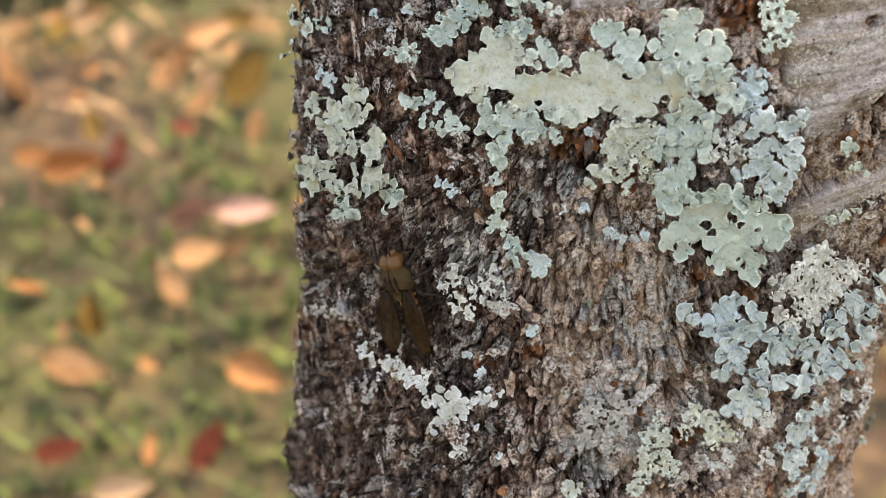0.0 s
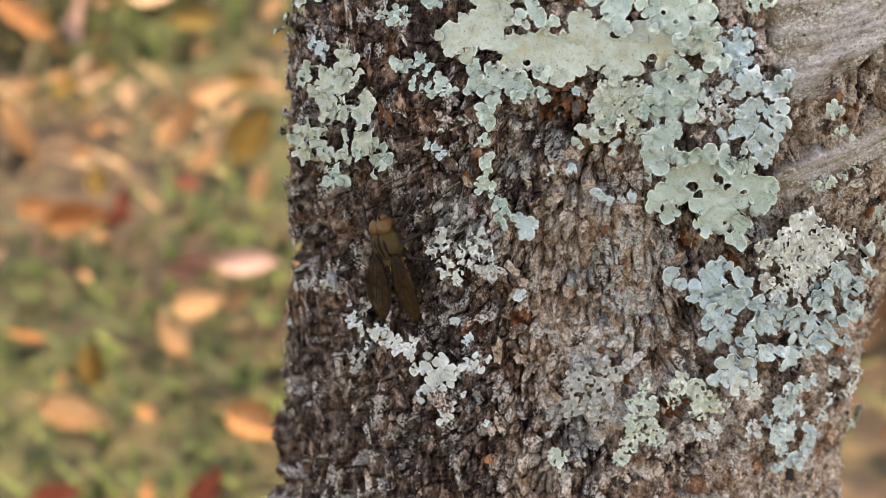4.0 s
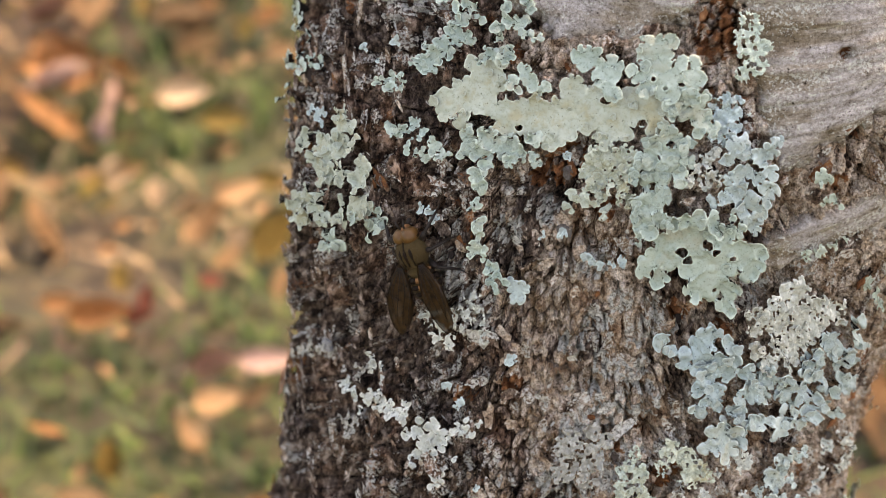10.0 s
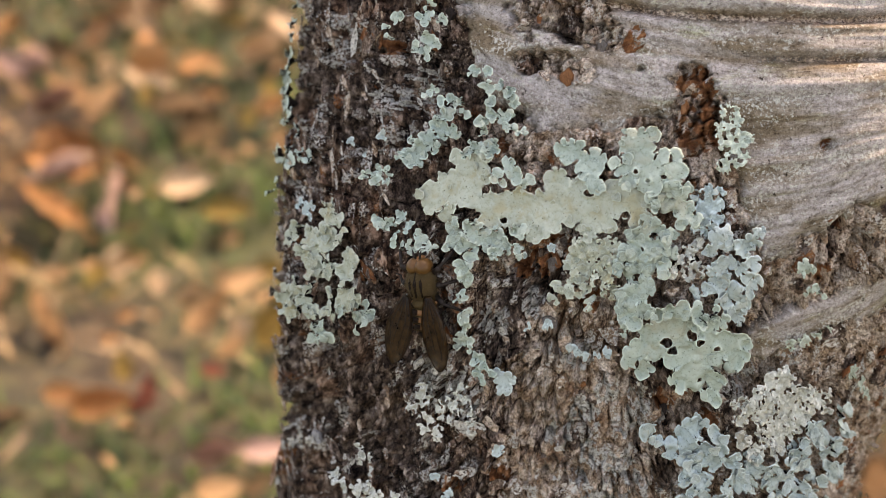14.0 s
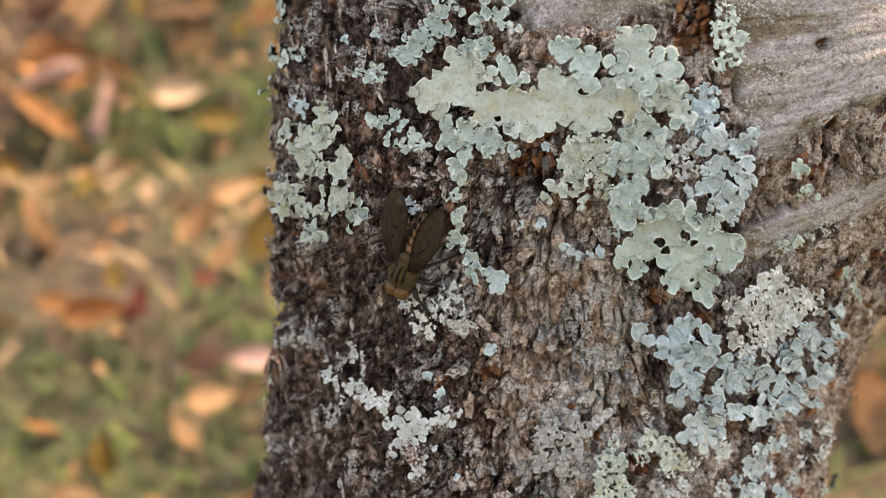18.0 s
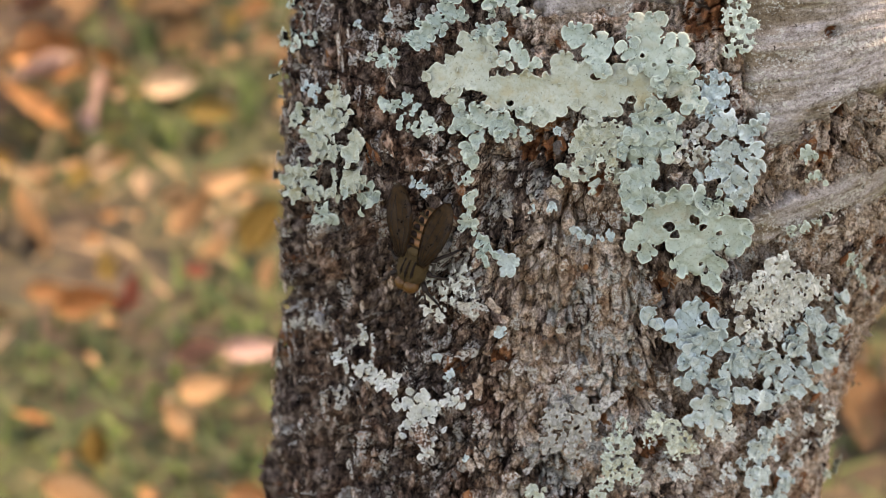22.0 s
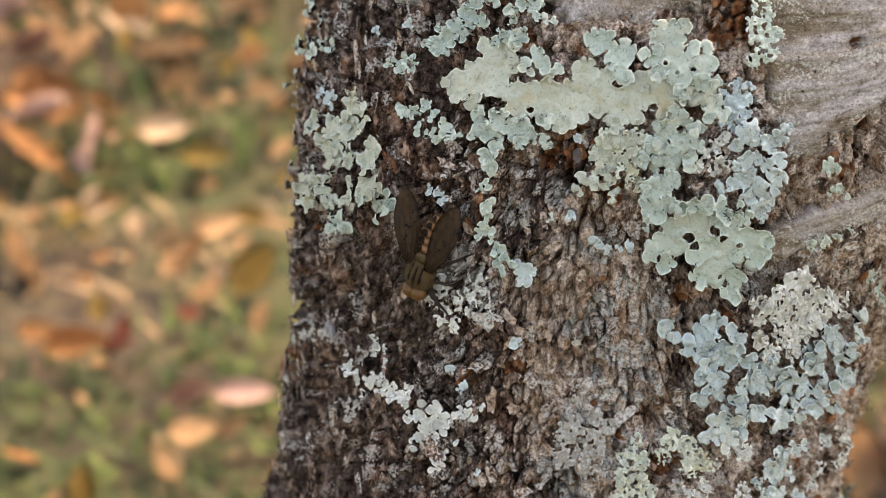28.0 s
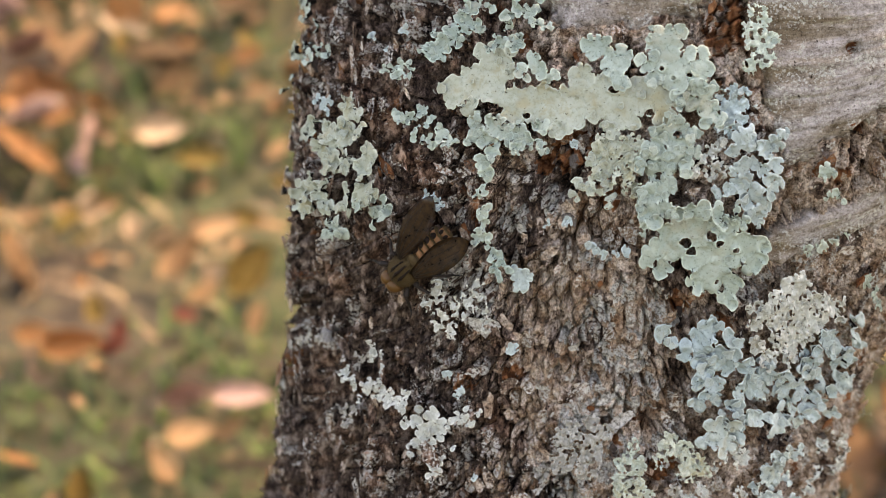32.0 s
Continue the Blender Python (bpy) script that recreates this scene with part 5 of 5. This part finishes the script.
for kind, count, seed in (("orange", 200, 101), ("pale", 420, 102), ("brown", 560, 103), ("tan", 420, 104), ("yellow", 260, 105)):
    litter(kind, count, seed, near=True)

# ---- the horse fly ----
FLY_EYE = plain("copper_eye", (0.12, 0.056, 0.016), 0.35, 0.25, 900, 0.1)
FLY_HAIR = plain("olive_brown_hair", (0.105, 0.066, 0.022), 0.5, 0.6, 1100, 0.9, shine=0.3)
FLY_BACK = plain("dark_brown_back", (0.014, 0.007, 0.004), 0.4, 0.4, 1200, 0.5, shine=0.15)
FLY_BAND = plain("amber_band", (0.27, 0.125, 0.05), 0.4, 0.3, 1200, 0.4)
FLY_LEG = plain("dark_leg", (0.02, 0.013, 0.009), 0.45, 0.3, 1500, 0.4)


def wing_material():
    m, nodes, links, shader = material("smoky_wing")
    n = noise_node(nodes, links, 900, 4)
    links.new(ramp(nodes, links, n, [(0.35, (0.018, 0.008, 0.003)), (0.65, (0.085, 0.042, 0.013))]), shader.inputs["Base Color"])
    shader.inputs["Roughness"].default_value = 0.4
    shader.inputs["Specular IOR Level"].default_value = 0.3
    shader.inputs["Alpha"].default_value = 0.9
    return m


WING = wing_material()


def blob(stretch, at=(0, 0, 0), seg=24, taper=0.0, bend=(0, 0, 0)):
    bm = bmesh.new()
    bmesh.ops.create_uvsphere(bm, u_segments=seg, v_segments=seg // 2 + 2, radius=1)
    for v in bm.verts:
        k = 1 - taper * v.co.x
        v.co = Vector((v.co.x * stretch[0] + at[0], v.co.y * stretch[1] * k + at[1], v.co.z * stretch[2] * k + at[2]))
    return bm


def tube(points, radii, seg=8):
    bm = bmesh.new()
    rings = []
    for k, p in enumerate(points):
        p = Vector(p)
        ahead = (Vector(points[min(k + 1, len(points) - 1)]) - Vector(points[max(k - 1, 0)])).normalized()
        q = ahead.to_track_quat("Z", "Y")
        rings.append([bm.verts.new(p + q @ Vector((math.cos(a) * radii[k], math.sin(a) * radii[k], 0))) for a in [2 * math.pi * s / seg for s in range(seg)]])
    for a, b in zip(rings, rings[1:]):
        for s in range(seg):
            bm.faces.new((a[s], a[(s + 1) % seg], b[(s + 1) % seg], b[s]))
    bm.faces.new(rings[0][::-1])
    bm.faces.new(rings[-1])
    return bm


def wing_bm(side):
    """A long wing blade swept back, with thickness, in millimetres."""
    bm = bmesh.new()
    rows, cols = 16, 6
    grid = []
    for i in range(rows + 1):
        f = i / rows
        half = 1.95 * math.sin(math.pi * min(1, 0.06 + f * 0.94) ** 1.25) ** 0.65 + 0.15
        line = []
        for j in range(cols + 1):
            e = j / cols * 2 - 1
            z = 0.9 - 0.35 * f - 0.25 * e * side + 0.07 * math.sin(f * 9 + e * 4)
            line.append(bm.verts.new((-f * 11.2, e * half - 0.4 * side * f, z)))
        grid.append(line)
    for i in range(rows):
        for j in range(cols):
            bm.faces.new((grid[i][j], grid[i][j + 1], grid[i + 1][j + 1], grid[i + 1][j]))
    bmesh.ops.solidify(bm, geom=bm.faces[:], thickness=0.05)
    return bm


def wing_pose(side, splay):
    return pose(0.9 * MM, 2.5 * side * MM, 1.2 * MM, 10 * side, 4, -splay * side)


def build_fly():
    wings = []
    fly = tagged(new("horse_fly"), "brown horse fly with smoky wings sitting on the bark", "fly")
    size = Matrix.Scale(1.32 * MM, 4)

    def add(name, bm, mat, parent=None, label=""):
        return part(name, bm, mat, parent or fly, label, Matrix.Identity(4) if parent else size)

    thorax = add("thorax", blob((2.75, 2.42, 1.95), (1.9, 0, 0.3), 32, -0.06), FLY_HAIR, label="olive brown hairy thorax with faint stripes")
    for y in (-0.9, 0, 0.9):
        add("stripe", tube([(4.0, y * 0.75, 1.62 - 0.25 * abs(y)), (2.4, y, 2.27 - 0.25 * abs(y)), (0.4, y * 0.9, 2.03 - 0.25 * abs(y))], [0.10, 0.30, 0.14], 6), FLY_BACK, thorax, "dark dorsal stripe")
    hair = bmesh.new()
    rng = random.Random(41)
    for k in range(420):
        a, e = rng.uniform(0, 2 * math.pi), math.acos(rng.uniform(-0.15, 1))
        out = Vector((math.sin(e) * math.cos(a), math.sin(e) * math.sin(a), math.cos(e)))
        foot = Vector((1.9 + 2.72 * out.x, 2.4 * out.y, 0.3 + 1.93 * out.z))
        tip = foot + (out + Vector((-0.5, rng.uniform(-0.4, 0.4), rng.uniform(-0.3, 0.3)))).normalized() * rng.uniform(0.35, 0.75)
        side = out.cross(Vector((rng.uniform(-1, 1), rng.uniform(-1, 1), 0.3))).normalized() * 0.045
        lift = out.cross(side).normalized() * 0.045
        base = [hair.verts.new(foot + side), hair.verts.new(foot - side), hair.verts.new(foot + lift)]
        end = hair.verts.new(tip)
        for i in range(3):
            hair.faces.new((base[i], base[(i + 1) % 3], end))
    add("fuzz", hair, FLY_HAIR, thorax, "golden brown hairs")
    add("scutellum", blob((0.75, 1.3, 0.55), (-0.75, 0, 1.3), 18), FLY_HAIR)
    head = add("head", blob((0.9, 2.0, 1.5), (4.45, 0, 0.2)), FLY_BACK)
    for side in (1, -1):
        eye = blob((1.25, 1.28, 1.6), (4.6, 0.68 * side, 0.36), 30)
        part("eye", eye, FLY_EYE, head, "copper brown compound eye", Matrix.Identity(4))
        add("antenna", tube([(5.7, 0.3 * side, 0.6), (6.4, 0.5 * side, 0.85), (7.1, 0.75 * side, 0.7)], [0.15, 0.2, 0.05]), FLY_LEG)
    part("face", blob((0.5, 0.55, 1.0), (5.6, 0, -0.15), 16), FLY_BAND, head, "pale tan face", Matrix.Identity(4))
    add("proboscis", tube([(5.9, 0, -0.9), (6.3, 0, -1.5), (6.3, 0, -2.0)], [0.35, 0.28, 0.12]), FLY_LEG)
    for k in range(6):
        x = -1.0 - 1.12 * k
        wide = (2.3, 2.6, 2.6, 2.35, 1.85, 1.15)[k]
        z = 0.05 - 0.10 * k
        seg = add("abdomen_segment", blob((0.86, wide, wide * 0.6), (x, 0, z), 26), FLY_BAND, label="amber brown segment with dark spots")
        add("hind_margin", blob((0.2, wide * 0.97, wide * 0.58), (x - 0.62, 0, z), 26), FLY_HAIR, seg, "thin dull hind margin")
        for side in (1, -1):
            add("dark_mark", blob((0.52, wide * 0.30, wide * 0.24), (x + 0.05, side * wide * 0.40, z + wide * 0.44), 14), FLY_BACK, seg, "dark red-brown spot")
            add("side_patch", blob((0.6, wide * 0.16, wide * 0.3), (x, side * wide * 0.86, z), 12), FLY_BACK, seg, "dark brown flank")
    for side in (1, -1):
        blade = wing_bm(side)
        bmesh.ops.transform(blade, matrix=size, verts=blade.verts)
        wing = part("wing", blade, WING, fly, "smoky translucent brown wing", wing_pose(side, 19))
        wings.append((side, wing))
        for a, b, c in ((0.95, 1.0, 0.35), (0.35, 0.6, 0.95), (-0.1, 0.1, 0.4), (-0.4, -0.5, -0.2), (-0.7, -0.95, -0.75)):
            part("vein", tube([(-0.3, a * 0.4 * side, 1.0 - 0.1 * a), (-4, b * 1.7 * side, 0.84 - 0.2 * b), (-9.2, c * 1.6 * side - 0.35 * side, 0.64 - 0.2 * c)], [0.07, 0.05, 0.03], 5), FLY_LEG, wing, m=size)
        for x, reach, back in ((3.2, 4.6, 3.4), (1.8, 5.0, 0.4), (0.4, 5.0, -3.0)):
            leg = add("leg", tube([(x, 1.4 * side, -0.6), (x + back * 0.35, 3.0 * side, 0.25), (x + back * 0.42, 3.2 * side, 0.2)], [0.40, 0.44, 0.28]), FLY_LEG, label="thin dark bristly leg")
            add("shin", tube([(x + back * 0.4, 3.15 * side, 0.22), (x + back * 0.8, reach * 0.9 * side, -1.4), (x + back, reach * side, -2.2)], [0.26, 0.22, 0.17]), FLY_LEG, leg)
            add("foot", tube([(x + back, reach * side, -2.2), (x + back * 1.15, (reach + 0.5) * side, -2.4), (x + back * 1.3, (reach + 0.9) * side, -2.4)], [0.15, 0.11, 0.07]), FLY_LEG, leg)
        add("haltere", blob((0.25, 0.25, 0.25), (-0.6, 2.2 * side, 0.6), 10), FLY_BAND)
    return fly, wings


fly, wings = build_fly()
CRAWL = [
    (0, -8.10, -6.11, 92.0),
    (1, -8.14, -6.10, 91.6),
    (2, -8.00, -5.50, 91.5),
    (3, -7.73, -6.13, 91.8),
    (3.5, -7.90, -6.14, 92.2),
    (5.5, -7.97, -5.54, 93.0),
    (6, -7.83, -5.81, 93.2),
    (7, -7.89, -5.49, 93.5),
    (8, -7.66, -6.05, 94.3),
    (8.5, -6.36, -5.54, 94.7),
    (9, -4.75, -2.02, 96.0),
    (9.5, -3.62, 3.51, 97.0),
    (10, -1.97, 4.22, 97.2),
    (10.5, -1.87, 8.56, 99.1),
    (11, -0.70, 10.09, 97.2),
    (11.5, 0.58, 13.34, 94.7),
    (12, 0.97, 13.61, 95.2),
    (12.5, 1.24, 14.00, 94.6),
    (13, 1.28, 14.50, 96.3),
    (13.5, 1.46, 14.24, 95.4),
    (14.3, 2.46, 15.24, 70.4),
    (14.9, 4.96, 11.24, 25.4),
    (15.5, 3.80, 11.18, -27.9),
    (15.7, 4.73, 10.12, -42.3),
    (15.9, 5.89, 6.21, -61.5),
    (16.1, 5.66, 4.02, -63.1),
    (16.3, 4.82, 3.43, -72.7),
    (16.5, 3.79, 3.91, -77.6),
    (16.7, 3.61, 3.81, -82.3),
    (17, 1.23, 2.95, -95.8),
    (17.3, 1.32, 2.46, -99.0),
    (17.6, 1.37, 2.22, -108.1),
    (18, 0.00, 2.97, -118.2),
    (18.3, -0.11, 2.05, -120.8),
    (18.6, -0.38, 1.48, -120.7),
    (19, -0.45, 2.25, -118.2),
    (20, -0.81, 1.57, -118.0),
    (21, -0.66, 1.43, -116.8),
    (22, -0.57, 0.78, -116.1),
    (23, -0.90, 0.43, -116.9),
    (24, -0.51, 0.16, -116.5),
    (25, -0.68, -0.14, -115.7),
    (25.5, -1.26, 0.06, -115.6),
    (26, -2.01, 1.23, -115.2),
    (26.5, -2.24, 0.92, -115.4),
    (28.5, -1.73, 1.21, -114.8),
    (29, -1.60, 0.93, -114.9),
    (29.5, -1.65, 1.07, -115.0),
    (30, -1.65, 1.24, -114.9),
    (30.5, -1.69, 1.14, -115.6),
    (31, -1.86, 1.24, -115.3),
    (31.5, -2.40, 1.31, -115.9),
    (31.8, -3.08, 1.66, -122.1),
    (32, -3.42, 2.24, -144.8),
]

LEFT_SPREAD = [(0, 19), (8, 19), (10, 24), (13.5, 22), (15.5, 12), (17, 8), (20, 9), (32, 10)]
RIGHT_SPREAD = [(0, 0), (8, 0), (10, 6), (13.5, 7), (15.5, 12), (17, 15), (20, 21), (31, 21), (32, 17)]


def motions():
    walk(fly, [(t, TRUNK @ on_trunk(u, v, 3.6) @ pose(0, 0, 0, 0, 0, turn) @ pose(0, 0, 0, 0, -7, 0)) for t, u, v, turn in CRAWL])
    for side, wing in wings:
        spread = {1: LEFT_SPREAD, -1: RIGHT_SPREAD}[side]
        walk(wing, [(t, wing_pose(side, splay)) for t, splay in spread])


# ---- bark scales: the largest as pieces, the small ones together ----
def scale_frames(count, seed):
    """Scattered places on the scaly bark with their tangent frames."""
    rng = np.random.default_rng(seed)
    turn, v = rng.uniform(-0.15, 3.3, count * 2), rng.uniform(-61, 79, count * 2)
    p = core(turn, v)
    keep = smooth_part(p[:, 0], v) < 0.35
    turn, v, p = turn[keep][:count], v[keep][:count], p[keep][:count]
    s = p[:, 0] + np.where(np.cos(turn) > 0, 1, -1) * (p[:, 2] - eased(v, FRONT))
    high, kinds = scales(p[:, 0], s, v)
    n = outward(turn, v)
    b = np.cross(n, np.cross((0.0, 1.0, 0.0), n))
    b /= np.linalg.norm(b, axis=-1, keepdims=True)
    few = rng.uniform(0, 1, len(p)) > np.maximum(0.78 * (kinds[:, 3] > 0.4), 0.92 * (1 - step(high, -1.8, 0.6)))
    return rng, *(x[few] for x in (p, np.cross(b, n), b, n, high, kinds))


def small_scales(count=17000):
    """Thin jagged flakes with curled rims, whose edge highlights are put into the colour; long and upright on the
    furrowed side, turned every way on the rest.
    """
    rng, p, a, b, n, high, kinds = scale_frames(count, 811)
    count, k = len(p), 9
    w = (np.arange(k) + rng.uniform(-0.4, 0.4, (count, k))) * 2 * math.pi / k
    big = np.exp(rng.normal(-0.25, 0.5, (count, 1))).clip(0.25, 1.9)
    r = big * rng.uniform(0.5, 1.15, (count, k))
    left = 1 - step(p[:, :1], -12, 8)
    x, y = 0.75 * r * np.cos(w), r * np.sin(w) * rng.uniform(0.9, 1.7, (count, 1)) * (1 + 0.5 * left)
    turned = 5.0 * (layers(p[:, :1] / 9, p[:, 1:2] / 9, 815, 2) - 0.5) * (1 - 0.8 * left)
    spin = rng.normal(0, 0.32, (count, 1)) + turned
    tip, tilt = rng.normal(0, 0.22, (count, 1)), rng.normal(0.12, 0.2, (count, 1))
    tall = rng.uniform(0.1, 0.55, (count, 1)) * np.sqrt(big)
    z = high[:, None] + tall + tip * x + tilt * y + 0.22 * big * rng.uniform(0, 1, (count, k)) ** 2
    zi = high[:, None] + tall + 0.5 * (tip * x + tilt * y) + rng.normal(0, 0.05, (count, k))
    x, y = x * np.cos(spin) - y * np.sin(spin), x * np.sin(spin) + y * np.cos(spin)
    at = lambda x, y, z: p[:, None] + a[:, None] * x[..., None] + b[:, None] * y[..., None] + n[:, None] * z[..., None]
    middle = at(0 * tall, 0 * tall, high[:, None] + tall - 0.04)
    verts = np.concatenate([middle, at(x * 0.62, y * 0.62, zi), at(x, y, z), at(x * 0.98, y * 0.98, z - 0.16 - 0.1 * tall)], 1)
    o, i = (np.arange(count) * (3 * k + 1))[:, None, None], np.arange(k)
    j = (i + 1) % k
    fan = np.stack([0 * i, 1 + i, 1 + j], -1)
    band = [np.stack(q, -1) for c in (1, 1 + k) for q in ((c + i, c + k + i, c + k + j), (c + i, c + k + j, c + j))]
    tris = np.concatenate([fan, *band])
    dice = rng.uniform(0, 1, count)
    pale = np.where(dice < 0.13, rng.uniform(0.3, 1.0, count), 0.0) * (big[:, 0] < 1.0)
    pale = np.maximum(pale, kinds[:, 0] * 0.9)
    # edge highlights painted through the crust channel on some rim vertices
    rim = np.where(rng.uniform(0, 1, (count, k)) < 0.42, rng.uniform(0.35, 0.85, (count, k)), pale[:, None])
    rim = np.maximum(rim, pale[:, None])
    cork = np.maximum(np.where(dice > 0.975, 0.9, 0.0), kinds[:, 1] * 0.9)
    dusty = np.maximum(kinds[:, 3], np.where((dice > 0.5) & (dice < 0.74), 0.8, 0.0))
    red = np.concatenate([pale[:, None], np.repeat(pale[:, None], k, 1), rim, 0 * rim], 1) * (cork < 0.3)[:, None]
    other = np.repeat(np.stack([cork, 0 * cork, dusty], -1)[:, None], 3 * k + 1, 1)
    look_of = np.concatenate([red[..., None], other], -1)
    mesh = from_arrays("bark_litter", verts.reshape(-1, 3) * MM, (o + tris).reshape(-1, 3), False, {"kinds": look_of.reshape(-1, 4)})
    return tagged(part("bark_litter", mesh, BARK, trunk), "crumbling grey and brown bark scales", kind="stuff")


def scale_piece(seed):
    rng = np.random.default_rng(seed)
    bm = bmesh.new()
    k = 9
    w = (np.arange(k) + rng.uniform(-0.35, 0.35, k)) * 2 * math.pi / k
    r = rng.uniform(0.55, 1.1, k)
    top = [bm.verts.new((r[i] * math.cos(w[i]), 1.35 * r[i] * math.sin(w[i]), 0.25 + rng.normal(0, 0.07))) for i in range(k)]
    ridge = [bm.verts.new((0.45 * r[i] * math.cos(w[i]), 0.6 * r[i] * math.sin(w[i]), 0.33 + rng.normal(0, 0.07))) for i in range(k)]
    low = [bm.verts.new((0.97 * q.co.x, 0.97 * q.co.y, -0.35)) for q in top]
    bm.faces.new(ridge)
    for i in range(k):
        j = (i + 1) % k
        bm.faces.new((ridge[i], top[i], top[j], ridge[j]))
        bm.faces.new((top[i], low[i], low[j], top[j]))
    mesh = bpy.data.meshes.new("bark_scale")
    bm.to_mesh(mesh)
    bm.free()
    mesh.materials.append(FLAKE)
    return mesh


def large_scales(count=290):
    rng, p, a, b, n, high, _ = scale_frames(count, 823)
    pieces = [scale_piece(830 + k) for k in range(10)]
    for i in range(len(p)):
        m = Matrix((a[i], b[i], n[i])).transposed().to_4x4()
        m.translation = Vector(p[i] + n[i] * (high[i] + 0.15)) * MM
        m = m @ pose(0, 0, 0, 0, 0, rng.normal(0, 35)) @ pose(0, 0, 0, rng.normal(0, 12), rng.normal(0, 12), 0) @ Matrix.Scale(rng.uniform(0.7, 1.6) * MM, 4)
        part("bark_scale", pieces[i % 10], None, trunk, m=m)


small_scales()
large_scales()


motions()
